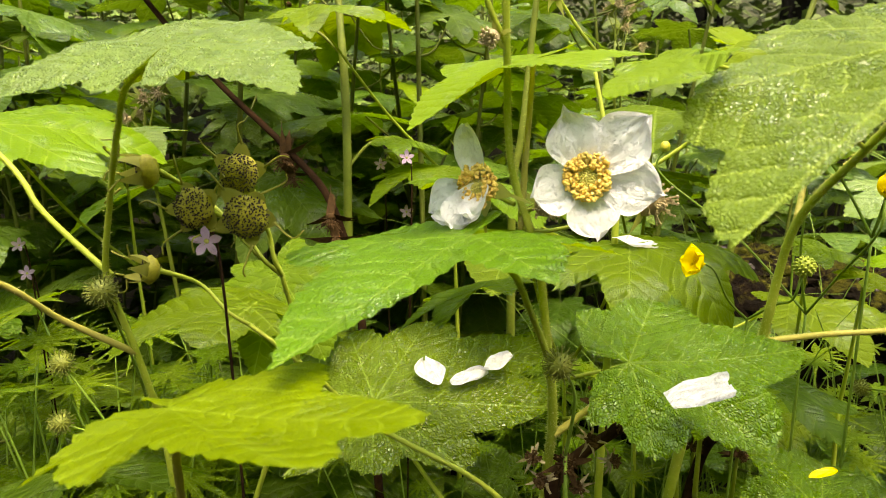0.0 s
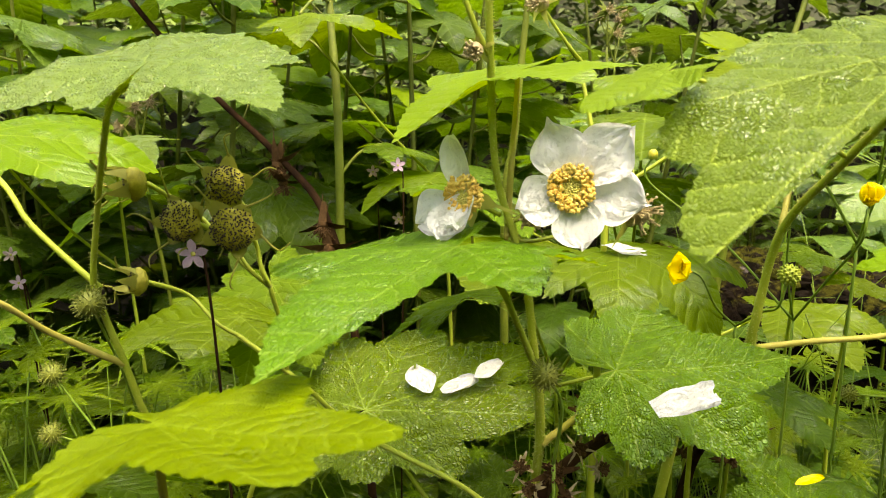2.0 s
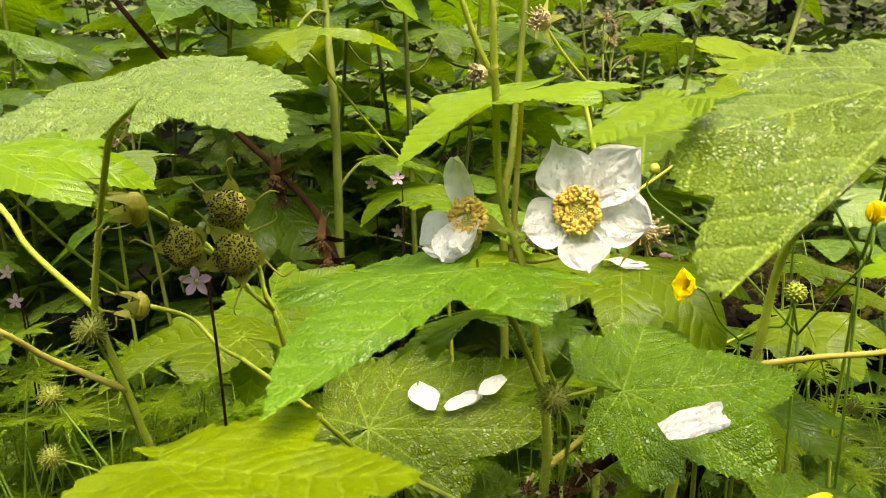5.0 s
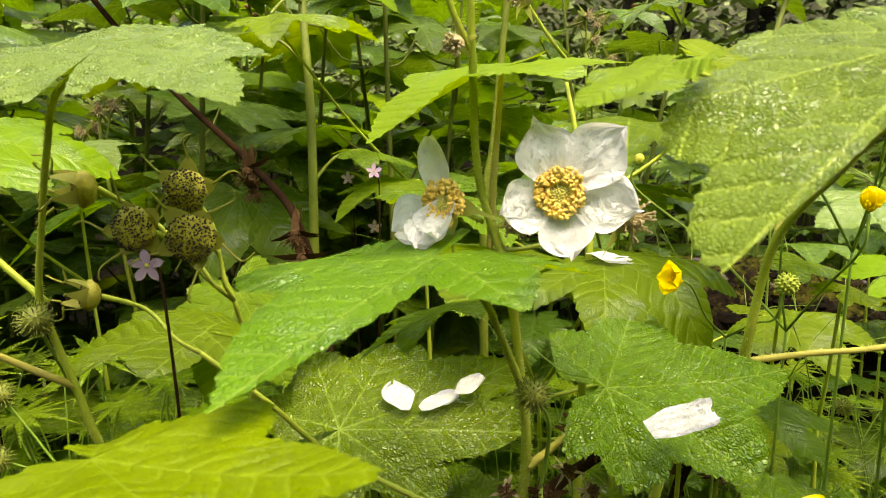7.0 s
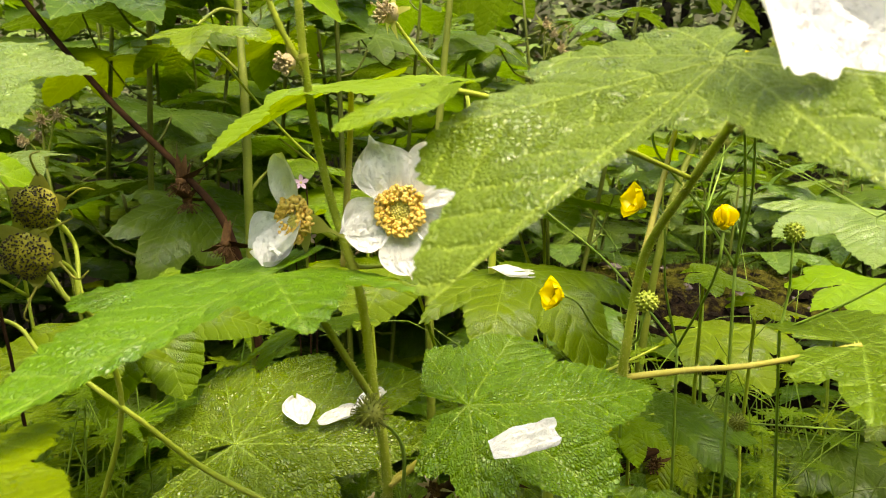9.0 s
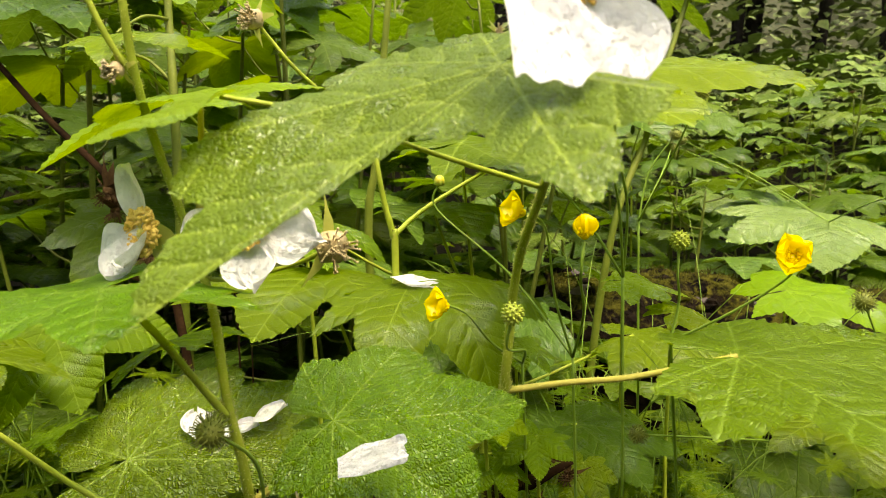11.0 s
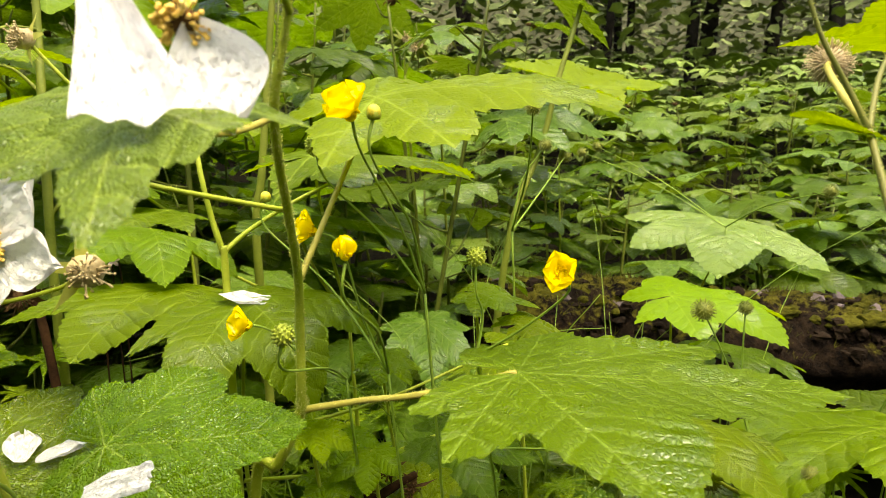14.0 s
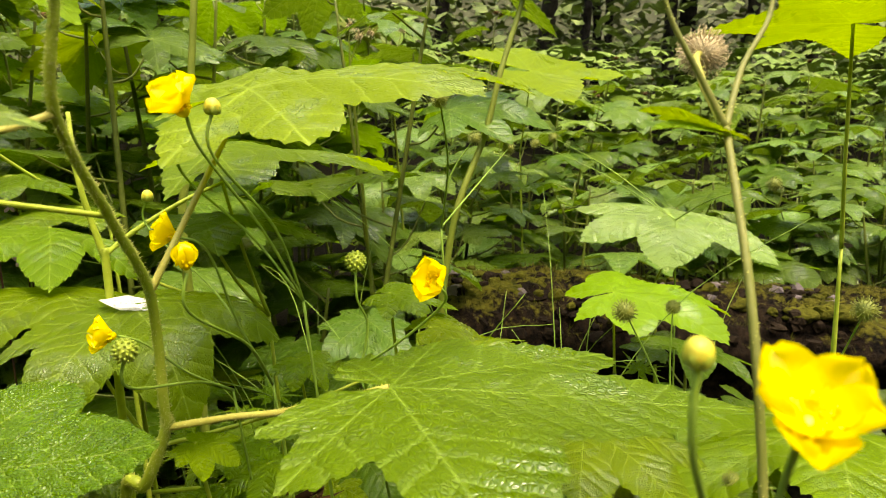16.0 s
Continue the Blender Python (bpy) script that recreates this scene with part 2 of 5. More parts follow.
STAMEN = plain_material("stamen", (0.62, 0.38, 0.05), (0.90, 0.66, 0.18), 900.0)
FILAMENT = plain_material("filament", (0.62, 0.52, 0.16), (0.80, 0.72, 0.36), 900.0)
PISTIL = plain_material("pistil", (0.50, 0.47, 0.09), (0.70, 0.64, 0.20), 900.0)
SEPAL = stem_material("sepal", (0.38, 0.41, 0.06), (0.56, 0.55, 0.14), 0.6, 0.35)
BERRY = plain_material("berry", (0.24, 0.22, 0.012), (0.40, 0.36, 0.028), 700.0)
CALYX = stem_material("calyx", (0.22, 0.23, 0.025), (0.36, 0.35, 0.06), 0.6, 0.3)
SPECK = plain_material("dark_speck", (0.02, 0.012, 0.006), (0.05, 0.03, 0.015), 900.0)
BUR = plain_material("bur_hook", (0.10, 0.13, 0.012), (0.23, 0.25, 0.035), 600.0)
DRY_BUR = plain_material("dry_bur", (0.30, 0.23, 0.10), (0.55, 0.45, 0.25), 600.0)
BUD = plain_material("bud", (0.42, 0.42, 0.04), (0.60, 0.52, 0.05), 500.0, 0.4)
GREEN_BUD = plain_material("green_bud", (0.20, 0.27, 0.02), (0.34, 0.40, 0.04), 500.0, 0.5)
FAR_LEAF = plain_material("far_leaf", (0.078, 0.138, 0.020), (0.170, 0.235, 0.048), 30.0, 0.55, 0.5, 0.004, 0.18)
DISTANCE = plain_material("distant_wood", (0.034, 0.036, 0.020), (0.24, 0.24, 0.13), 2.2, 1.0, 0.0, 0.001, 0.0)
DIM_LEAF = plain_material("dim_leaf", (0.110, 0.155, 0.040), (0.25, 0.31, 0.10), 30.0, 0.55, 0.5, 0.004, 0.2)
# Soil colour holds the shade between the plants, hence near-black.
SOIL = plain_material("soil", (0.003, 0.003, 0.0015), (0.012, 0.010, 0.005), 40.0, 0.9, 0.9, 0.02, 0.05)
BARK = plain_material("bark", (0.012, 0.010, 0.008), (0.05, 0.042, 0.034), 14.0, 0.9, 1.0, 0.03, 0.05)
# Rotten wood painted near-black for the shadow under the log.
SHADED_ROT = plain_material("shaded_rotten_wood", (0.002, 0.0015, 0.001), (0.018, 0.012, 0.007), 30.0, 0.9, 1.0, 0.01, 0.05)
def log_material():
    n = Nodes("shaded_mossy_rot")
    at = n.local()
    grain, broad = n.noise(70.0, 6.0, 0.7, at), n.noise(9.0, 4.0, 0.6, at)
    up = n.add("SeparateXYZ")
    n.link(n.add("NewGeometry").outputs["Normal"], up.inputs[0])
    cover = n.math("ADD", up.outputs[2], n.math("ADD", n.math("MULTIPLY_ADD", broad, 1.6, -0.8), n.math("MULTIPLY_ADD", grain, 1.2, -0.6)))
    # Wood tones include the front's shade; the moss has its own colour.
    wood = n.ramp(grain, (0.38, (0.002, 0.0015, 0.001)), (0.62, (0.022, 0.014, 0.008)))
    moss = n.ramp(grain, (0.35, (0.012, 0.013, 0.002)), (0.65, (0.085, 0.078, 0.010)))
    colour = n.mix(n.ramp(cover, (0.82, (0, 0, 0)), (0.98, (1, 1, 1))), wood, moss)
    return n.finish(colour, 0.95, n.bump(grain, 1.0, 0.012), specular=0.05)


LOG = log_material()
STONE = plain_material("weathered_bark", (0.045, 0.034, 0.032), (0.13, 0.10, 0.10), 40.0, 0.8, 0.8, 0.006)
MOSS = plain_material("moss", (0.014, 0.016, 0.002), (0.085, 0.082, 0.010), 110.0, 0.95, 1.0, 0.006, 0.05)

# ---- helpers for things ----


def thing(name, at, label, category, group="", kind=""):
    ob = new(name)
    ob.location = at
    ob.empty_display_size = 0.02
    return tagged(ob, label, category, group, kind)


def link_part(name, mesh, parent, m=None, label=""):
    ob = new(name, mesh)
    if parent is not None:
        ob.parent = parent
        ob.matrix_parent_inverse = world_of(parent).inverted()
    ob.matrix_basis = m or Matrix()
    return tagged(ob, label)


def world_of(ob):
    m = ob.matrix_basis.copy()
    if ob.parent is not None:
        m = world_of(ob.parent) @ ob.matrix_parent_inverse @ m
    return m


def mesh_from(name, verts, faces, material, smooth=True):
    me = bpy.data.meshes.new(name)
    me.from_pydata([tuple(v) for v in verts], [], [tuple(f) for f in faces])
    for m in material if isinstance(material, (list, tuple)) else [material]:
        me.materials.append(m)
    if smooth:
        me.polygons.foreach_set("use_smooth", [True] * len(me.polygons))
    me.update()
    return me


class Build:
    """Gathers pieces into one mesh."""

    def __init__(self):
        self.v, self.f, self.k = [], [], []

    def add(self, verts, faces, slot=0):
        n = len(self.v)
        self.v += [tuple(p) for p in verts]
        self.f += [tuple(i + n for i in face) for face in faces]
        self.k += [slot] * len(faces)

    def mesh(self, name, materials, smooth=True):
        me = mesh_from(name, self.v, self.f, materials, smooth)
        me.polygons.foreach_set("material_index", self.k)
        return me


def glide(points, radii, steps):
    """Points and radii along a smooth line through the given ones."""
    p = [Vector(q) for q in points]
    r = list(radii) if isinstance(radii, (list, tuple)) else [radii] * len(p)
    out = []
    for i in range(len(p) - 1):
        a, b, c, d = p[max(i - 1, 0)], p[i], p[i + 1], p[min(i + 2, len(p) - 1)]
        for s in range(steps + (i == len(p) - 2)):
            t = s / steps
            q = 0.5 * (2 * b + (c - a) * t + (2 * a - 5 * b + 4 * c - d) * t * t + (3 * b - a - 3 * c + d) * t**3)
            out.append((q, r[i] * (1 - t) + r[i + 1] * t))
    return out


def tube(build, points, radii, sides=8, steps=6, slot=0, uneven=0.06, hairs=0, hair=0.0015, rng=None):
    line = glide(points, radii, steps)
    rng = rng or random.Random(len(points) * 7 + int(1e4 * abs(points[0][0])))
    verts, faces = [], []
    side = None
    for i, (q, r) in enumerate(line):
        way = (line[min(i + 1, len(line) - 1)][0] - line[max(i - 1, 0)][0]).normalized()
        side = way.orthogonal().normalized() if side is None else (side - way * side.dot(way)).normalized()
        up = way.cross(side)
        for k in range(sides):
            a = 2 * math.pi * k / sides
            verts.append(q + (side * math.cos(a) + up * math.sin(a)) * r * (1 + rng.uniform(-uneven, uneven)))
        if i:
            o = (i - 1) * sides
            faces += [(o + k, o + (k + 1) % sides, o + sides + (k + 1) % sides, o + sides + k) for k in range(sides)]
    n = len(line) * sides
    faces += [tuple(range(sides))[::-1], tuple(range(n - sides, n))]
    build.add(verts, faces, slot)
    for _ in range(hairs):
        i = rng.randrange(1, len(line))
        t = rng.random()
        q, r = line[i - 1][0].lerp(line[i][0], t), line[i][1]
        way = (line[i][0] - line[i - 1][0]).normalized()
        a = rng.uniform(0, 2 * math.pi)
        s0 = way.orthogonal().normalized()
        out = (s0 * math.cos(a) + way.cross(s0) * math.sin(a)).normalized()
        h, w = hair * rng.uniform(0.4, 1.2), 0.00015
        root, tip = q + out * r * 0.9, q + out * (r + h) + way * rng.uniform(-0.3, 0.3) * h
        e1, e2 = way * w, way.cross(out) * w
        build.add([root - e1 - e2, root + e1 - e2, root + e2 * 1.5, tip], [(0, 1, 3), (1, 2, 3), (2, 0, 3)], slot + 1)


def ball(build, centre, radius, squash=1.0, rings=6, sides=9, slot=0, rough=0.0, rng=None, axis=None):
    c = Vector(centre)
    turn = Vector((0, 0, 1)).rotation_difference(Vector(axis)).to_matrix() if axis is not None else Matrix.Identity(3)
    verts = [c + turn @ Vector((0, 0, radius * squash))]
    for i in range(1, rings):
        a = math.pi * i / rings
        for k in range(sides):
            b = 2 * math.pi * (k + 0.5 * (i % 2)) / sides
            q = Vector((math.sin(a) * math.cos(b), math.sin(a) * math.sin(b), math.cos(a) * squash)) * radius
            verts.append(c + turn @ q * (1 + (rng.uniform(-rough, rough) if rng else 0)))
    verts.append(c - turn @ Vector((0, 0, radius * squash)))
    faces = [(0, 1 + k, 1 + (k + 1) % sides) for k in range(sides)]
    for i in range(rings - 2):
        o = 1 + i * sides
        faces += [(o + k, o + sides + k, o + sides + (k + 1) % sides, o + (k + 1) % sides) for k in range(sides)]
    o, last = 1 + (rings - 2) * sides, len(verts) - 1
    faces += [(last, o + (k + 1) % sides, o + k) for k in range(sides)]
    build.add(verts, faces, slot)


def lobed_edge(theta, lobes, sinus, gap):
    """The radius of a leaf's edge at the angles theta, from its lobes (angle, size, lift, depth of the notch before it), by angle: tip, notch, tip, with bulging sides."""
    ends = radians(180 - gap)
    corners = [(-ends, 0.45 * lobes[0][1])]
    for k, (deg, size, _, *deep) in enumerate(lobes):
        if k:
            half, other = radians(deg - lobes[k - 1][0]) / 2, lobes[k - 1][1]
            share = 2 * size * other * math.cos(half) / (size + other)
            corners.append((radians(deg) - half, share * deep[0] if deep else max(sinus * share, 0.4 * min(size, other))))
        corners.append((radians(deg), size))
    corners.append((ends, 0.45 * lobes[-1][1]))
    r = np.full(len(theta), 0.05)
    for (a, p), (b, q) in zip(corners, corners[1:]):
        if b - a > 1e-4:
            inside = (theta >= a) & (theta <= b)
            t = theta[inside]
            r[inside] = p * q * math.sin(b - a) / (p * np.sin(t - a) + q * np.sin(b - t)) * (1 + 0.10 * np.sin(np.pi * (t - a) / (b - a)))
    return r


def leaf_mesh(name, material, seed, segments=80, rings=5, wide=1.0, curl=0.5, roll=0.3, fold=0.10, wave=0.05, lobes=(),
              teeth=44, tooth=0.035, gap=14, droop=0.0, sinus=0.72):
    """A palmate leaf, 1 long from the stalk's joint at the origin to the tip on +y, its upper side on +z."""
    rng = np.random.default_rng(seed)
    dense = np.radians(np.linspace(-180 + gap, 180 - gap, 2400))
    lobes = sorted(lobes)
    r = lobed_edge(dense, lobes, sinus, gap)
    xy = np.stack([np.sin(dense), np.cos(dense)], 1) * r[:, None]
    arc = np.r_[0, np.cumsum(np.hypot(*np.diff(xy, axis=0).T))]
    want = np.linspace(0, arc[-1], segments)
    theta, edge = np.interp(want, arc, dense), np.interp(want, arc, r)
    saw = (want / arc[-1] * teeth) % 1
    small = (want / arc[-1] * teeth * 2.6) % 1
    bite = np.interp(want / arc[-1] * teeth, np.arange(teeth + 2), rng.uniform(0.5, 1.2, teeth + 2))
    edge = edge + tooth * bite * (saw - 0.5) + tooth * 0.3 * (small - 0.5)
    rho = np.linspace(0, 1, rings + 1)[1:] ** 0.9
    flat = (np.stack([np.sin(theta), np.cos(theta)], 1) * edge[:, None])[None] * rho[:, None, None]
    flat = np.concatenate([[[0.0, 0.0]], flat.reshape(-1, 2)])
    ways = np.array([[math.sin(radians(d)), math.cos(radians(d))] for d, *_ in lobes])
    ang = np.arctan2(flat[:, 0], flat[:, 1])
    lob = np.array([radians(d) for d, *_ in lobes])
    which = np.abs(ang[:, None] - lob[None]).argmin(1)
    along = (flat * ways[which]).sum(1)
    across = flat[:, 0] * ways[which][:, 1] - flat[:, 1] * ways[which][:, 0]
    p = rng.uniform(0, 6.28, 6)
    dist = np.hypot(flat[:, 0], flat[:, 1])
    z = fold * np.abs(across) * np.minimum(dist * 2, 1)
    z += wave * dist * np.sin(ang * 3 + p[0] + dist * 2) + 0.5 * wave * dist * np.sin(ang * 7 + p[1])
    z += 0.005 * np.sin((along - 0.8 * np.abs(across)) * 69 + 1.6) * np.minimum(np.abs(across) * 14, 1) * (segments > 120)
    z -= droop * np.maximum(dist - 0.5, 0) ** 2
    reach, lifts = np.array([q[1] for q in lobes]), [q[2] for q in lobes]
    z += np.interp(ang, lob, lifts) * np.minimum(dist / np.interp(ang, lob, reach), 1.2) ** 1.6
    x, y = flat[:, 0] * wide, flat[:, 1].copy()
    if abs(curl) > 1e-3:
        y, z = np.sin(curl * y) * (1 / curl + z), np.cos(curl * y) * (1 / curl + z) - 1 / curl
    if abs(roll) > 1e-3:
        x, z = np.sin(roll * x) * (1 / roll + z), np.cos(roll * x) * (1 / roll + z) - 1 / roll
    if abs(curl) > 1e-3:
        tip = np.array([np.sin(curl) / curl, np.cos(curl) / curl - 1 / curl])
        c, s = tip / np.hypot(*tip)
        y, z = (c * y + s * z) / np.hypot(*tip), (c * z - s * y) / np.hypot(*tip)
        x = x / np.hypot(*tip)
    faces = [(0, 1 + k, 2 + k) for k in range(segments - 1)]
    for i in range(rings - 1):
        o = 1 + i * segments
        faces += [(o + k, o + segments + k, o + segments + k + 1, o + k + 1) for k in range(segments - 1)]
    faces = [f[::-1] for f in faces]
    me = mesh_from(name, np.stack([x, y, z], 1), faces, material)
    uv = me.uv_layers.new(name="vein")
    co = np.empty(2 * len(me.loops))
    loops = np.empty(len(me.loops), int)
    me.loops.foreach_get("vertex_index", loops)
    starts = np.array([q.loop_start for q in me.polygons])
    totals = np.array([q.loop_total for q in me.polygons])
    face_of = np.repeat(np.arange(len(starts)), totals)
    mid = np.add.reduceat(flat[loops], starts) / totals[:, None]
    pick = np.abs(np.arctan2(mid[:, 0], mid[:, 1])[:, None] - lob[None]).argmin(1)[face_of]
    at = flat[loops]
    co[0::2] = (at * ways[pick]).sum(1)
    co[1::2] = at[:, 0] * ways[pick][:, 1] - at[:, 1] * ways[pick][:, 0]
    uv.data.foreach_set("uv", co)
    return me


def any_lobes(seed):
    """The lobes of a leaf that has no shape of its own to match: five to seven pointed ones, no two leaves alike."""
    rng = random.Random(seed * 13 + 1)
    sides = [(a + rng.uniform(-5, 5), size * rng.uniform(0.9, 1.1), rng.uniform(-0.12, 0.01)) for a, size in ((44, 0.88), (-44, 0.88), (90, 0.66), (-90, 0.66), (136, 0.44), (-136, 0.44))]
    return ((0, 1.0, rng.uniform(-0.15, 0.0)), *sides)


def leaf(parent, base, turn, length, material=LEAF, seed=1, fine=True, label="", name="leaf", **shape):
    if "lobes" not in shape:
        shape = dict(shape, lobes=any_lobes(seed), sinus=0.72)
    me = leaf_mesh(name, material, seed, 400 if fine else 120, 14 if fine else 7, teeth=84 if fine else 40, tooth=0.026, **shape)
    return link_part(name, me, parent, pose(*base, *turn) @ Matrix.Scale(length, 4), label)


def stalk(parent, name, points, radii, material=STEM, hairs=0, label="", sides=9, steps=7):
    b = Build()
    tube(b, points, radii, sides, steps, hairs=hairs)
    return link_part(name, b.mesh(name, [material, HAIR]), parent, None, label)


def petal_mesh(name, material, seed, length, width, cup=0.6, back=0.0, notch=0.0, crease=0.05, nu=22, nv=24, point=0.0, square=0.0, flare=0.0):
    """A petal from its claw at the origin along +y, its inner side on +z; square: straight-sided, flare: widening to a blunt end."""
    rng = np.random.default_rng(seed)
    p = rng.uniform(0, 6.28, 8)
    verts, faces, uvs = [], [], []
    for j in range(nv + 1):
        t = j / nv
        swell = 0.16 + 0.84 * math.sin(min(t / 0.58, 1) * math.pi / 2) ** 0.9
        taper = max(0.0, math.cos(max(t - 0.58, 0) / 0.425 * math.pi / 2)) ** (0.5 + 1.6 * point)
        w = width * 0.47 * swell * taper * (1 + 0.06 * math.sin(p[4] + 5 * t))
        w = w * (1 - square) + square * width * 0.5 * (0.86 + 0.10 * math.sin(p[4] + 4 * t))
        w = w * (1 - flare) + flare * width * 0.5 * (0.28 + 0.72 * t * t)
        for i in range(nu + 1):
            s = 2 * i / nu - 1
            y = length * (t + 0.035 * math.sin(4 * s + p[0]) * t * t + 0.015 * math.sin(11 * s + p[5]) * t * t - notch * t**4 * math.exp(-s * s * 14)) * (1 - 0.06 * s * s * t)
            x = w * s + 0.12 * width * point * math.sin(p[6]) * t * t
            z = cup * width * 0.35 * s * s + length * (0.35 * t * t * back)
            z += crease * length * (0.5 * math.sin(6 * s + p[1] + 3 * t) * t + 0.35 * math.sin(13 * s + p[2] - 4 * t) * t + 0.25 * math.sin(9 * t + p[3] + 2 * s) + 0.22 * math.sin(17 * s + 11 * t + p[7]) * math.sin(13 * t + p[5]) * t)
            verts.append((x, y, z))
            uvs.append((0.5 + 0.5 * s + seed * 0.37, t + seed * 0.61))
    for j in range(nv):
        o = j * (nu + 1)
        faces += [(o + i, o + i + 1, o + nu + 2 + i, o + nu + 1 + i) for i in range(nu)]
    me = mesh_from(name, verts, faces, material)
    uv = me.uv_layers.new(name="vein")
    loops = np.empty(len(me.loops), int)
    me.loops.foreach_get("vertex_index", loops)
    uv.data.foreach_set("uv", np.array(uvs)[loops].ravel())
    return me


def facing(centre, ahead, spin=0.0):
    """The pose of a flower at centre whose face (+z) looks along ahead; +y stays as upright as it can."""
    z = Vector(ahead).normalized()
    x = Vector((0, 0, 1)).cross(z).normalized()
    y = z.cross(x)
    m = Matrix((x, y, z)).transposed().to_4x4()
    return Matrix.Translation(centre) @ m @ pose(0, 0, 0, 0, 0, spin)


def reaching(claw, tip, ahead):
    """The pose of a petal that runs from its claw towards tip, its inner side turned ahead."""
    y = (Vector(tip) - Vector(claw)).normalized()
    z = (Vector(ahead) - y * y.dot(Vector(ahead))).normalized()
    return Matrix.Translation(claw) @ Matrix((y.cross(z), y, z)).transposed().to_4x4()


def thimble_flower(parent, centre, ahead, petals, seed, sepals=5, core=0.0100):
    """A white flower: petals (angle clockwise from up, length, width, tilt, cup), a ring of stamens, a domed pistil and long sepals."""
    rng = random.Random(seed)
    m = facing(centre, ahead)
    b = Build()
    ball(b, (0, 0, 0.0005), core * 0.55, 0.55, 6, 12, 0)
    for k in range(70):
        a, q = 2.399 * k, core * 0.5 * math.sqrt(k / 70)
        ball(b, (q * math.cos(a), q * math.sin(a), 0.0035 - 0.25 * q), 0.00062, 1.5, 4, 5, 0)
    flower = link_part("flower", b.mesh("flower", [PISTIL]), parent, m, "white five-petalled flower with yellow stamens")
    s = Build()
    for k in range(300):
        a = rng.uniform(0, 2 * math.pi)
        q = core * (0.40 + 0.62 * rng.random() ** 0.8)
        h = rng.uniform(0.0015, 0.0050)
        root, top = Vector((0.5 * q * math.cos(a), 0.5 * q * math.sin(a), 0)), Vector((q * math.cos(a), q * math.sin(a), h))
        tube(s, [root, (root + top) / 2 + Vector((0, 0, 0.0006)), top], 0.00022, 4, 2, 1)
        ball(s, top, rng.uniform(0.00065, 0.00110), 1.35, 4, 6, 0, 0.15, rng, (rng.uniform(-1, 1), rng.uniform(-1, 1), 0.4))
    link_part("stamen_tuft", s.mesh("stamen_tuft", [STAMEN, FILAMENT]), flower, m, "dense tuft of yellow stamens")
    for k, (deg, length, width, tilt, cup, *point) in enumerate(petals):
        me = petal_mesh("petal", PETAL, seed * 10 + k, length, width, cup, 0.15, crease=0.052, point=point[0] if point else 0.0)
        link_part("petal", me, flower, m @ pose(0, 0, -0.0004 * k, 0, 0, -deg) @ pose(0, 0.002, 0, tilt, 0, 0))
    for k in range(sepals):
        a = 360 / 5 * k + rng.uniform(-12, 12) + 30
        b2 = Build()
        w, l = 0.0045, 0.026 * rng.uniform(0.8, 1.1)
        lift = rng.uniform(-0.004, 0.002)
        pts = [(-w, 0.002, 0), (w, 0.002, 0), (-w * 0.8, 0.009, -0.001), (w * 0.8, 0.009, -0.001), (-0.0009, 0.014, -0.0015), (0.0009, 0.014, -0.0015),
               (-0.0006, l * 0.85, lift), (0.0006, l * 0.85, lift), (0, l, lift + 0.001)]
        b2.add(pts, [(0, 1, 3, 2), (2, 3, 5, 4), (4, 5, 7, 6), (6, 7, 8)])
        link_part("sepal", b2.mesh("sepal", [SEPAL]), flower, m @ pose(0, 0, -0.0025, 0, 0, a))
    return flower


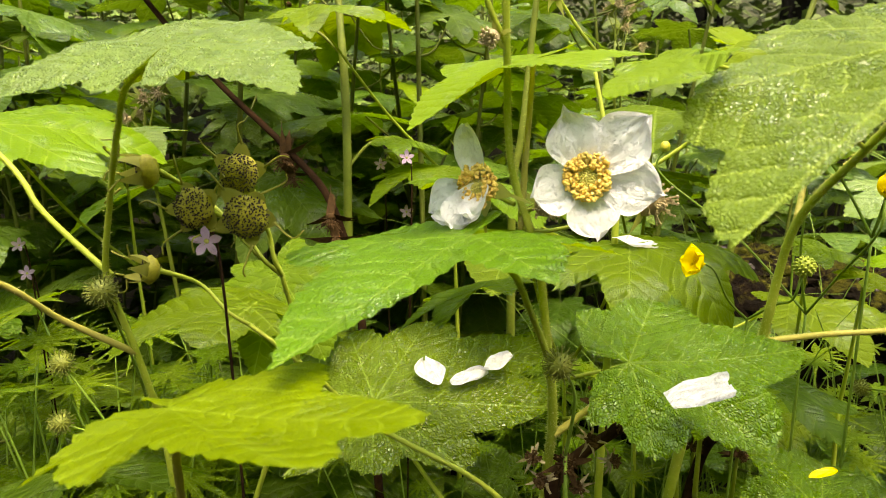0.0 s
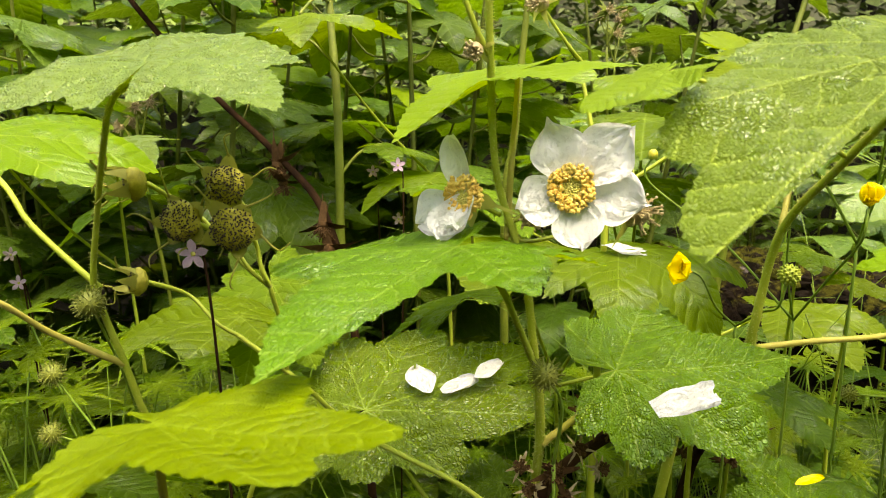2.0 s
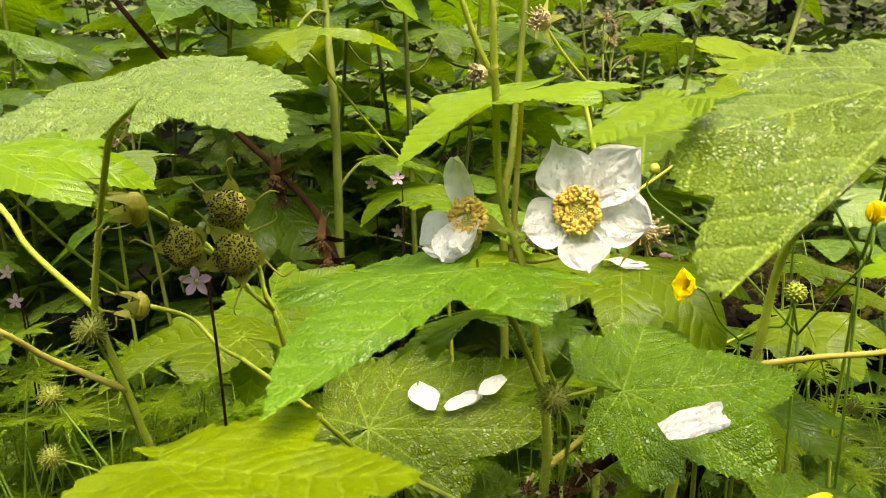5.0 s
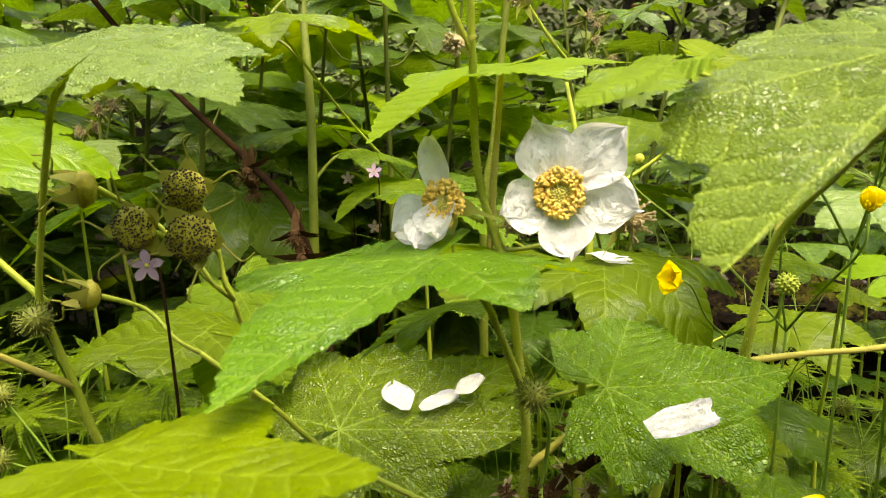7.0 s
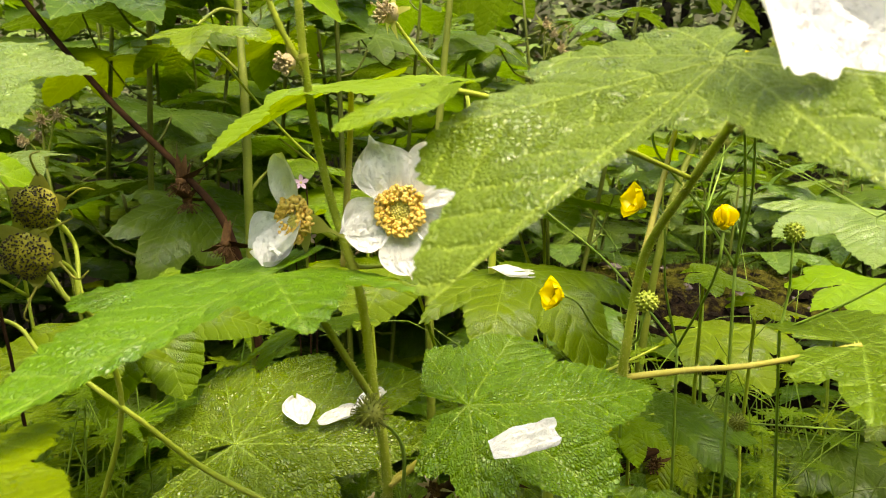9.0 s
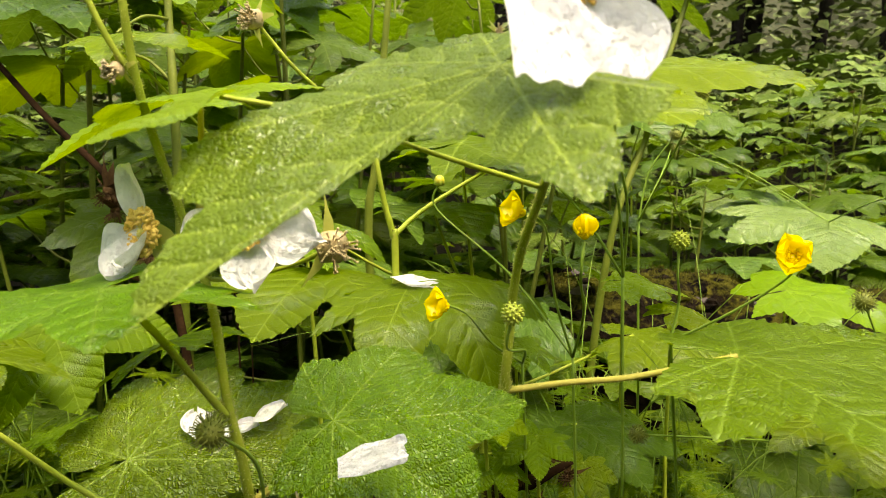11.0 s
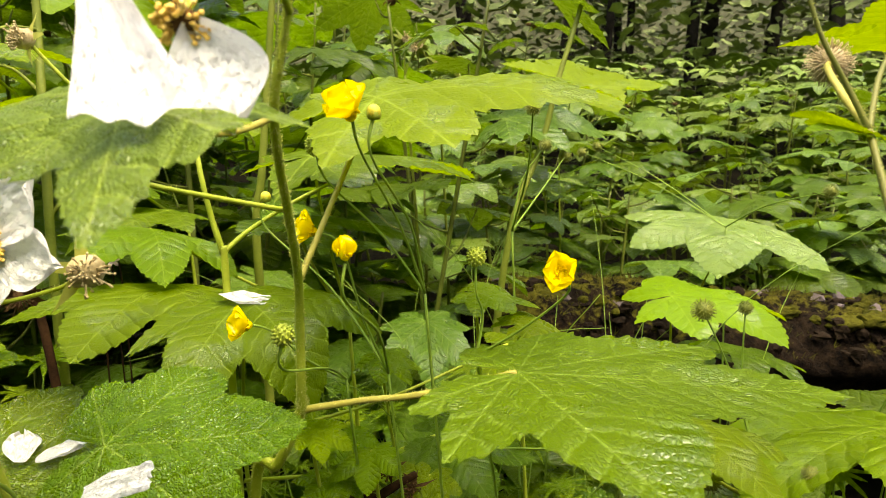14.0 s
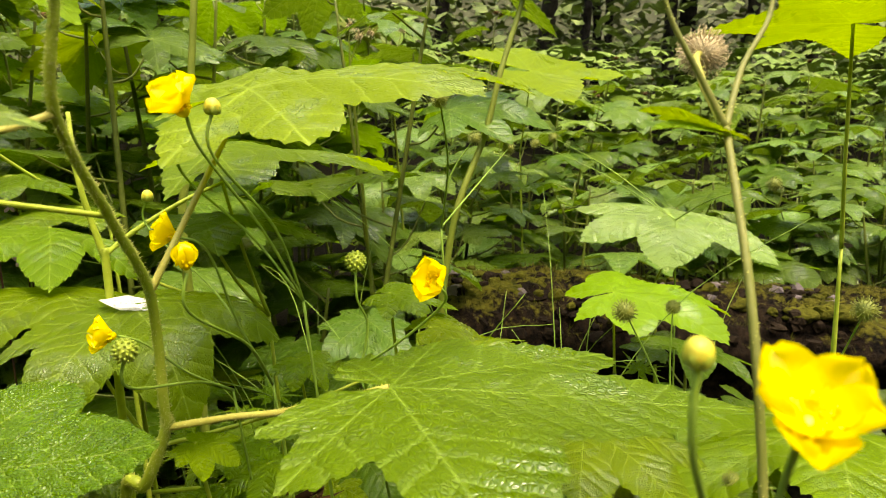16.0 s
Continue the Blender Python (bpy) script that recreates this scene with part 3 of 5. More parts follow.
def young_berry(parent, centre, ahead, size, seed, closed=False):
    """A thimbleberry after flowering: a speckled cushion in a cup of five long-pointed sepals."""
    rng = random.Random(seed)
    m = facing(centre, ahead, rng.uniform(0, 60))
    b = Build()
    ball(b, (0, 0, 0), size * 0.5, 0.62, 10, 20, 0, 0.10, rng)
    berry = link_part("berry", b.mesh("berry", [BERRY]), parent, m, "unripe berry, olive with dark specks")
    d = Build()
    for k in range(230 if not closed else 60):
        a, q = 2.399 * k, math.sqrt((k + 0.5) / 232)
        r = size * 0.53 * q
        z = size * 0.31 * math.sqrt(max(0, 1 - min(q, 0.985) ** 2)) + (0.0004 if q > 0.85 else 0)
        ball(d, (r * math.cos(a) + rng.uniform(-1, 1) * 0.0005, r * math.sin(a) + rng.uniform(-1, 1) * 0.0005, z), rng.uniform(0.00022, 0.00046), 1.9, 3, 5, 0,
             axis=(rng.uniform(-1, 1), rng.uniform(-1, 1), 0.35))
    link_part("speck", d.mesh("speck", [SPECK]), berry, m, "dark dried styles")
    for k in range(5):
        s = Build()
        a = 72 * k + rng.uniform(-10, 10)
        w, l = size * 0.30, size * rng.uniform(0.28, 0.46)
        lift = size * (0.08 if not closed else 0.75)
        out = 1.0 if not closed else 0.35
        end = Vector((rng.uniform(-0.3, 0.3) * size, (0.62 + 0.75 * out) * size, lift + rng.uniform(-0.2, 0.5) * size))
        grid, fc = [], []
        for j in range(6):
            t = j / 5
            ww = w * (1 - t**1.25) + 0.0006
            for i in range(5):
                u = 2 * i / 4 - 1
                grid.append((ww * u, l * t * out + size * (0.15 + 0.25 * math.sin(t * 2)), -size * 0.28 + (lift + size * 0.28) * t**1.2 + 0.15 * size * u * u * (1 - t)))
        for j in range(5):
            fc += [(j * 5 + i, j * 5 + i + 1, j * 5 + i + 6, j * 5 + i + 5) for i in range(4)]
        s.add(grid, fc)
        s_top = Vector((0, l * out + size * (0.15 + 0.25 * math.sin(2)), lift))
        bend = Vector((rng.uniform(-0.25, 0.25), 0.1, rng.uniform(-0.3, 0.3))) * size
        tube(s, [s_top - Vector((0, 0.001, 0)), (s_top + end) / 2 + bend, end], [0.0006, 0.0004, 0.0003], 5, 4)
        link_part("sepal", s.mesh("sepal", [CALYX]), berry, m @ pose(0, 0, 0, 0, 0, a))
    return berry


def spent_flower(parent, centre, ahead, seed, size=0.012, sepal=None, head_material=None):
    """A withered flower head: a tuft of dried stamens in pale reflexed sepals."""
    rng = random.Random(seed)
    m = facing(centre, ahead)
    b = Build()
    ball(b, (0, 0, 0), size * (0.20 if sepal else 0.42), 0.8, 6, 10, 0, 0.12, rng)
    for _ in range(60):
        a, t = rng.uniform(0, 6.28), rng.uniform(0.1, 1.0)
        q = Vector((math.cos(a) * t, math.sin(a) * t, rng.uniform(0.4, 1.0))) * size * 0.55
        tube(b, [q * 0.4, q * 0.8, q], 0.0003, 4, 2)
        ball(b, q, 0.0007, 1.0, 3, 5, 0)
    head = link_part("spent_flower", b.mesh("spent_flower", [head_material or DRY]), parent, m, "withered brown flower head")
    for k in range(10 if sepal else 5):
        s = Build()
        a = (36 if sepal else 72) * k + rng.uniform(-15, 15)
        l = size * rng.uniform(0.7, 1.6)
        w = size * (0.17 if sepal else 0.18)
        z = rng.uniform(-0.6, 0.2) * size
        s.add([(-w, 0.001, -0.002), (w, 0.001, -0.002), (-w * 0.7, size * 0.6, z * 0.3), (w * 0.7, size * 0.6, z * 0.3), (-0.0006, size * 0.95, z * 0.6), (0.0006, size * 0.95, z * 0.6), (0, l, z)],
              [(0, 1, 3, 2), (2, 3, 5, 4), (4, 5, 6)])
        link_part("sepal", s.mesh("sepal", [sepal or SEPAL]), head, m @ pose(0, 0, 0, 0, 0, a) @ pose(0, 0, 0, rng.uniform(-110, 30) if sepal else rng.uniform(-60, 0), 0, 0))
    return head


def bur_head(parent, centre, size, seed, material=BUR):
    """The hooked seed head of an avens."""
    rng = random.Random(seed)
    b = Build()
    ball(b, (0, 0, 0), size * 0.32, 1.0, 7, 11, 0, 0.1, rng)
    count = 110 if material is BUR else 260
    for k in range(count):
        z = 1 - 2 * (k + 0.5) / count
        a = 2.399 * k
        q = Vector((math.sqrt(1 - z * z) * math.cos(a), math.sqrt(1 - z * z) * math.sin(a), z))
        h = size * 0.5 * rng.uniform(0.78, 1.02)
        hook = q.orthogonal().normalized() * size * 0.06
        tube(b, [q * size * 0.2, q * h * 0.75, q * h, q * h * 0.97 + hook], [0.00042, 0.00032, 0.00026, 0.00014] if material is BUR else [0.0003, 0.0002, 0.00018, 0.0001], 3, 2, uneven=0)
    return link_part("seed_head", b.mesh("seed_head", [material]), parent, Matrix.Translation(centre), "bristly round seed head")


def buttercup_flower(parent, centre, ahead, size, seed, cup=42):
    rng = random.Random(seed)
    m = facing(centre, ahead, rng.uniform(0, 72))
    b = Build()
    ball(b, (0, 0, 0.001), size * 0.13, 1.0, 6, 10, 0)
    for k in range(45):
        a = rng.uniform(0, 6.28)
        q = Vector((math.cos(a), math.sin(a), 0)) * size * rng.uniform(0.1, 0.22) + Vector((0, 0, size * rng.uniform(0.12, 0.24)))
        tube(b, [q * 0.2, q * 0.7, q], 0.00025, 4, 2)
        ball(b, q, 0.00065, 1.6, 3, 5)
    flower = link_part("flower", b.mesh("flower", [YELLOW]), parent, m, "glossy yellow five-petalled flower")
    for k in range(5):
        me = petal_mesh("petal", YELLOW, seed * 7 + k, size * 0.64, size * (0.58 if size == 0.0205 else 0.68), 0.8, -0.1, 0.04, 0.012, 12, 12)
        link_part("petal", me, flower, m @ pose(0, 0, 0, 0, 0, 72 * k + rng.uniform(-5, 5)) @ pose(0, 0.001, 0, cup + rng.uniform(-12, 12), 0, 0))
    return flower


def round_bud(parent, centre, size, seed, material=BUD, spiky=False):
    rng = random.Random(seed)
    b = Build()
    ball(b, (0, 0, 0), size * 0.5, 1.05, 7, 12, 0, 0.02, rng)
    if spiky:
        for k in range(60):
            z = 1 - 2 * (k + 0.5) / 60
            a = 2.399 * k
            q = Vector((math.sqrt(1 - z * z) * math.cos(a), math.sqrt(1 - z * z) * math.sin(a), z)) * size * 0.5
            ball(b, q, size * 0.09, 1.8, 3, 5, 0, axis=q)
    else:
        for k in range(5):
            a = 1.2566 * k
            ball(b, (size * 0.24 * math.cos(a), size * 0.24 * math.sin(a), -size * 0.16), size * 0.3, 1.2, 5, 8, 1)
    return link_part("bud", b.mesh("bud", [material, GREEN_BUD]), parent, Matrix.Translation(centre))

# ---- ground ----


def rise(x, y):
    """The height of the ground: level round the near plants, rising gently into the wood."""
    h = 0.13 * min(max(y - 1.2, 0), 9.0)
    return h + 0.05 * noise.noise((x * 0.9, y * 0.9, 0)) + 0.02 * noise.noise((x * 4, y * 4, 2))


def ground_sheet():
    axis = np.sign(np.linspace(-1, 1, 121)) * (np.abs(np.linspace(-1, 1, 121)) ** 2.6) * 400
    verts = [(x, y + 1.0, rise(x, y + 1.0)) for y in axis for x in axis]
    n = len(axis)
    faces = [(j * n + i, j * n + i + 1, (j + 1) * n + i + 1, (j + 1) * n + i) for j in range(n - 1) for i in range(n - 1)]
    return tagged(new("ground", mesh_from("ground", verts, faces, SOIL)), "forest soil under dense plants, coloured near-black for shade", "ground", "", "structure")


ground_sheet()

# ---- the plant with the open flowers ----
plant = thing("thimbleberry_plant", (0.05, 0.36, 0.0), "thimbleberry plant with two open white flowers and bristly stem", "plant", "thimbleberry plants")
stalk(plant, "stem", [(0.055, 0.37, -0.01), (0.05, 0.34, 0.25), (0.052, 0.315, 0.50), (0.053, 0.30, 0.572), (0.048, 0.295, 0.616), (0.043, 0.30, 0.654),
                      (0.031, 0.305, 0.694), (0.026, 0.284, 0.745), (0.024, 0.28, 0.80), (0.023, 0.279, 0.84)],
      [0.004, 0.0034, 0.0026, 0.0023, 0.0020, 0.0019, 0.0017, 0.0016, 0.0014, 0.0012], STEM, 2600)
leaf(plant, (0.012, 0.272, 0.668), (-5.4, 4.3, 140.4), 0.106, BROAD, 11, curl=0, roll=0, fold=0.12, wave=0.03, sinus=0.74,
     lobes=((0, 1.0, -0.17, 0.46), (-60, 0.64, -0.05), (-118, 0.58, -0.11), (56, 0.76, -0.02), (108, 0.80, -0.08), (-148, 0.5, -0.12)))
stalk(plant, "petiole", [(0.012, 0.276, 0.667), (0.029, 0.272, 0.652), (0.038, 0.28, 0.633), (0.048, 0.293, 0.608)], [0.0012, 0.0014, 0.0015, 0.0017], STEM, 200)
leaf(plant, (0.0905, 0.307, 0.5985), (-0.3, 15.8, -85.3), 0.088, GLOSSY, 12, curl=0, roll=0, fold=0.08, wave=0.04, sinus=0.84,
     lobes=((0, 1.0, 0.08), (40, 0.79, -0.22), (91, 0.52, -0.19), (136, 0.42, -0.15), (-60, 0.76, -0.02), (-112, 0.5, 0.04)), label="wet leaf with a glistening front edge")
stalk(plant, "petiole", [(0.095, 0.311, 0.595), (0.081, 0.309, 0.581), (0.066, 0.304, 0.571), (0.054, 0.301, 0.563)], [0.0013, 0.0015, 0.0017, 0.0019], PALE_STEM, 200)
leaf(plant, (0.0406, 0.310, 0.741), (-14.4, -1.8, 114.8), 0.067, YOUNG, 13, curl=0, roll=0, fold=0.10, wave=0.03, sinus=0.82,
     lobes=((0, 1.0, -0.19), (-39, 0.67, 0.03), (-90, 0.67, -0.10), (-148, 0.82, -0.15), (79, 0.92, 0.01), (126, 1.0, -0.06)))
stalk(plant, "petiole", [(0.0406, 0.311, 0.7403), (0.0396, 0.311, 0.72), (0.0375, 0.309, 0.690), (0.036, 0.305, 0.664)], [0.0011, 0.0013, 0.0015, 0.0016], PALE_STEM, 250)
leaf(plant, (-0.0444, 0.402, 0.5340), (9.8, 20.6, -63.2), 0.130, GLOSSY, 14, curl=0, roll=0, fold=0.09, wave=0.04, sinus=0.80,
     lobes=((0, 1.0, 0.02), (27, 0.88, -0.06), (62, 0.55, -0.10), (112, 0.40, -0.02), (156, 0.58, -0.03), (-128, 0.52, -0.14), (-84, 0.58, -0.08), (-44, 0.72, -0.02)))
leaf(plant, (0.027, 0.34, 0.631), (-24, 16, 95), 0.060, LEAF, 16, wide=0.9)
stalk(plant, "petiole", [(-0.0444, 0.403, 0.5333), (-0.02, 0.385, 0.505), (0.050, 0.335, 0.43)], [0.0012, 0.0014, 0.0016], STEM, 60)
thimble_flower(plant, (0.0615, 0.287, 0.6905), (-0.10, -1.0, 0.12),
               [(-22, 0.030, 0.0245, 14, 0.3, 0.16), (43, 0.034, 0.0265, 8, 0.3, 0.20), (102, 0.031, 0.0255, 4, 0.3, 0.06), (170, 0.0255, 0.0235, 8, 0.4), (248, 0.0235, 0.0245, 10, 0.4)], 3)
thimble_flower(plant, (0.0170, 0.306, 0.6845), (-0.55, -0.85, 0.08),
               [(-12, 0.027, 0.016, 8, 0.7), (238, 0.026, 0.024, 6, 0.5), (192, 0.024, 0.021, 34, 0.8), (150, 0.024, 0.019, 52, 0.6)], 5, 4)
stalk(plant, "pedicel", [(0.0625, 0.290, 0.689), (0.058, 0.302, 0.683), (0.046, 0.307, 0.676), (0.035, 0.304, 0.672)], [0.0016, 0.0011, 0.0011, 0.0012], STEM, 60)
stalk(plant, "pedicel", [(0.0195, 0.308, 0.684), (0.026, 0.311, 0.679), (0.033, 0.306, 0.676)], [0.0016, 0.0011, 0.0012], STEM, 40)
spent_flower(plant, (0.0935, 0.299, 0.6785), (0.5, -0.7, -0.1), 21, 0.0175, None, DRY_BUR)
spent_flower(plant, (0.048, 0.305, 0.676), (0.1, -1, -0.2), 22, 0.014, None, DRY_BUR)
stalk(plant, "pedicel", [(0.092, 0.302, 0.677), (0.075, 0.315, 0.668), (0.05, 0.31, 0.663), (0.037, 0.303, 0.665)], [0.0012, 0.001, 0.001, 0.0011], STEM, 60)
spent_flower(plant, (0.020, 0.282, 0.7475), (-0.6, -0.8, -0.3), 23, 0.008, None, DRY_BUR)
spent_flower(plant, (0.055, 0.350, 0.776), (-0.6, -0.8, 0.1), 24, 0.012, None, DRY_BUR)
stalk(plant, "pedicel", [(0.056, 0.351, 0.775), (0.070, 0.355, 0.757), (0.082, 0.36, 0.745)], [0.0009, 0.0009, 0.001], STEM, 40)
stalk(plant, "pedicel", [(0.026, 0.284, 0.745), (0.018, 0.280, 0.760), (0.010, 0.278, 0.785), (0.006, 0.279, 0.82)], [0.0013, 0.0012, 0.0011, 0.0009], STEM, 160)

# ---- the plant with the large flat leaf ----
plant = thing("thimbleberry_plant", (0.13, 0.40, 0.0), "thimbleberry plant with broad leaves and one drooping white flower", "plant", "thimbleberry plants")
stalk(plant, "stem", [(0.12, 0.42, -0.01), (0.125, 0.39, 0.30), (0.142, 0.36, 0.54), (0.157, 0.35, 0.564), (0.171, 0.343, 0.595), (0.172, 0.34, 0.608), (0.175, 0.327, 0.663),
                      (0.178, 0.285, 0.702), (0.181, 0.244, 0.738), (0.188, 0.236, 0.770), (0.191, 0.232, 0.80)],
      [0.004, 0.0036, 0.0030, 0.0028, 0.0026, 0.0024, 0.0021, 0.0018, 0.0016, 0.0014, 0.0012], STEM, 2600)
leaf(plant, (0.1507, 0.202, 0.7419), (-28.8, -15.9, 127.8), 0.105, NEAR, 31, curl=0, roll=0, fold=-0.06, wave=0.02, sinus=0.84,
     lobes=((0, 1.0, -0.10, 0.82), (-10, 0.34, 0.0, 0.7), (30, 0.76, 0.02, 0.93), (76, 0.53, -0.05), (121, 0.36, -0.06), (-62, 0.62, 0.0), (-96, 0.46, 0.02), (-138, 0.42, -0.16)))
leaf(plant, (0.0759, 0.213, 0.7351), (-19.0, -3.7, 116.0), 0.035, YOUNG, 34, curl=0, roll=0, fold=-0.12, sinus=0.88,
     lobes=((0, 1.0, -0.05), (-34, 0.92, 0.02), (-80, 0.55, 0.04), (-125, 0.4, 0.0), (60, 0.66, 0.05), (110, 0.5, 0.0)))
stalk(plant, "petiole", [(0.0759, 0.2135, 0.7347), (0.10, 0.228, 0.730), (0.14, 0.250, 0.716), (0.178, 0.285, 0.703)], [0.0007, 0.0008, 0.0009, 0.0011], STEM, 40)
stalk(plant, "petiole", [(0.1507, 0.203, 0.7413), (0.157, 0.211, 0.735), (0.170, 0.228, 0.733), (0.181, 0.244, 0.738)], [0.0008, 0.0009, 0.001, 0.0012], PALE_STEM, 100)
leaf(plant, (0.275, 0.312, 0.623), (-2.7, 0.9, -96.6), 0.154, BROAD, 32, curl=0, roll=0, fold=0.09, wave=0.02, sinus=0.72,
     lobes=((0, 1.0, -0.02), (68, 0.75, -0.03), (114, 0.51, -0.05), (142, 0.40, -0.02), (-30, 0.79, -0.02), (-75, 0.50, -0.03), (-118, 0.36, -0.05)))
stalk(plant, "petiole", [(0.274, 0.311, 0.6235), (0.231, 0.325, 0.609), (0.203, 0.335, 0.603), (0.171, 0.343, 0.596)], [0.0013, 0.0015, 0.0016, 0.0019], PALE_STEM, 300)
leaf(plant, (0.212, 0.380, 0.751), (-4, 10, -69), 0.170, MID, 33, curl=0.7, roll=0.5, sinus=0.72,
     lobes=((0, 1.0, 0), (38, 0.66, 0), (88, 0.48, 0), (128, 0.48, 0), (-42, 0.66, 0), (-95, 0.5, 0), (-140, 0.35, 0)))
stalk(plant, "petiole", [(0.212, 0.38, 0.750), (0.191, 0.35, 0.702), (0.175, 0.327, 0.665)], [0.0012, 0.0014, 0.0017], PALE_STEM, 250)
m = facing((0.167, 0.199, 0.7605), (0.05, -0.6, -0.35))
b = Build()
ball(b, (0, 0, 0), 0.004, 0.8, 6, 10)
flower = link_part("flower", b.mesh("flower", [DRY]), plant, m, "white flower hanging over a leaf, losing its petals")
# Left petal placed to fit the camera's view, its claw off the flower.
link_part("petal", petal_mesh("petal", PETAL, 70, 0.0464, 0.0280, 0.5, 0.2, crease=0.03, flare=0.9), flower, reaching((0.1480, 0.1970, 0.7747), (0.1630, 0.1780, 0.7318), (0.1, -0.9, 0.35)))
# No true sepal: an unseen bridge added to join that petal on.
stalk(plant, "sepal", [(0.167, 0.199, 0.7615), (0.163, 0.200, 0.772), (0.1520, 0.199, 0.7777), (0.1480, 0.1970, 0.7747)], [0.0012, 0.0014, 0.0013, 0.0008], DRY)
link_part("petal", petal_mesh("petal", PETAL, 72, 0.0300, 0.028, 0.5, 0.15, crease=0.03), flower, reaching((0.1705, 0.200, 0.7590), (0.1825, 0.189, 0.7305), (-0.1, -1, 0.2)))
s_tuft = Build()
tuft_rng = random.Random(73)
for k in range(60):
    a, q = tuft_rng.uniform(0, 6.28), tuft_rng.uniform(0.003, 0.007)
    top = Vector((q * math.cos(a), q * math.sin(a), tuft_rng.uniform(0.002, 0.005)))
    tube(s_tuft, [top * 0.3, top * 0.7, top], 0.00022, 4, 2)
    ball(s_tuft, top, 0.0008, 1.3, 4, 6)
link_part("stamen_tuft", s_tuft.mesh("stamen_tuft", [STAMEN]), flower, m, "browned stamens")
stalk(plant, "pedicel", [(0.167, 0.200, 0.7615), (0.174, 0.209, 0.774), (0.187, 0.222, 0.772), (0.1885, 0.236, 0.769)], [0.0013, 0.0011, 0.0011, 0.0012], STEM, 40)

# ---- the plant with the unripe berries ----
plant = thing("thimbleberry_plant", (-0.14, 0.36, 0.0), "thimbleberry plant with a cluster of unripe berries", "plant", "thimbleberry plants")
stalk(plant, "stem", [(-0.14, 0.36, -0.01), (-0.142, 0.345, 0.30), (-0.147, 0.33, 0.526), (-0.151, 0.32, 0.583), (-0.160, 0.315, 0.626), (-0.1619, 0.312, 0.643), (-0.1501, 0.30, 0.680),
                      (-0.1365, 0.285, 0.7106), (-0.1224, 0.268, 0.7290), (-0.1023, 0.259, 0.7400)],
      [0.0034, 0.0029, 0.0021, 0.0018, 0.0016, 0.0015, 0.0014, 0.0013, 0.0012, 0.0010], STEM, 900)
leaf(plant, (-0.1023, 0.257, 0.7421), (18.9, -0.8, -4.6), 0.0747, PALE, 41, curl=0, roll=0, fold=0.12, wave=0.03, sinus=0.80, gap=3,
     lobes=((0, 1.0, -0.12), (67, 0.76, -0.08), (125, 0.97, -0.12), (-52, 0.70, -0.04), (-124, 0.95, -0.17), (-171, 0.46, -0.08), (171, 0.46, -0.06)))
leaf(plant, (-0.0836, 0.190, 0.630), (10.5, -3, -117.5), 0.092, YOUNG, 42, curl=0, roll=0, fold=0.06, wave=0.06, sinus=0.86,
     lobes=((0, 1.0, -0.01), (24, 0.96, -0.02), (66, 0.52, -0.03), (112, 0.45, -0.06), (-66, 0.52, -0.02), (-140, 0.48, -0.04)))
stalk(plant, "petiole", [(-0.083, 0.19, 0.628), (-0.087, 0.20, 0.597), (-0.11, 0.26, 0.52), (-0.143, 0.335, 0.45)], [0.0012, 0.0014, 0.0016, 0.002], PALE_STEM, 80)
stalk(plant, "petiole", [(-0.30, 0.36, 0.76), (-0.216, 0.33, 0.696), (-0.193, 0.32, 0.67), (-0.160, 0.314, 0.640)], [0.0012, 0.0014, 0.0014, 0.0017], STEM, 120)
leaf(plant, (-0.30, 0.36, 0.761), (-15, 0, 100), 0.09, LEAF, 43)
stalk(plant, "petiole", [(-0.27, 0.22, 0.69), (-0.198, 0.27, 0.653), (-0.178, 0.30, 0.622), (-0.154, 0.318, 0.599)], [0.0011, 0.0013, 0.0014, 0.0018], PALE_STEM, 120)
leaf(plant, (-0.27, 0.22, 0.691), (-15, 0, 110), 0.08, LEAF, 44)
leaf(plant, (-0.118, 0.47, 0.603), (-36, 15, -153), 0.080, LEAF, 45, curl=0.3,
     sinus=0.7, lobes=((0, 1.0, 0), (-52, 1.12, 0), (34, 1.08, 0), (90, 0.8, 0), (-100, 0.9, 0), (140, 0.5, 0), (-145, 0.5, 0)))
leaf(plant, (-0.120, 0.40, 0.598), (-8, -3, 79), 0.105, LEAF, 46, wide=0.8, curl=0.5)
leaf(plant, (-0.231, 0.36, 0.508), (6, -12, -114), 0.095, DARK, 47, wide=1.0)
for k, (at, ahead, size, shut) in enumerate((((-0.136, 0.309, 0.691), (-0.9, -0.4, 0.0), 0.0139, True), ((-0.108, 0.288, 0.677), (-0.25, -1, 0.05), 0.0152, False), ((-0.094, 0.309, 0.690), (0.15, -1, 0.15), 0.0152, False),
                                             ((-0.0837, 0.2817, 0.6745), (0.1, -1, -0.1), 0.0160, False), ((-0.145, 0.322, 0.641), (-0.7, -0.5, 0.2), 0.0123, True))):
    young_berry(plant, at, ahead, size * 1.14, 50 + k, shut)
    a = Vector(at)
    root = Vector((-0.078, 0.315, 0.640)) if k < 4 else Vector((-0.10, 0.33, 0.610))
    back_off = a - Vector(ahead).normalized() * size * 0.35
    stalk(plant, "pedicel", [back_off, back_off.lerp(root, 0.35) + Vector((0, 0.012, 0)), root.lerp(back_off, 0.25), root], [0.0014, 0.001, 0.001, 0.0011], STEM, 50)
stalk(plant, "petiole", [(-0.078, 0.315, 0.640), (-0.076, 0.33, 0.59), (-0.10, 0.34, 0.52), (-0.143, 0.345, 0.40)], [0.0012, 0.0013, 0.0015, 0.002], STEM, 150)
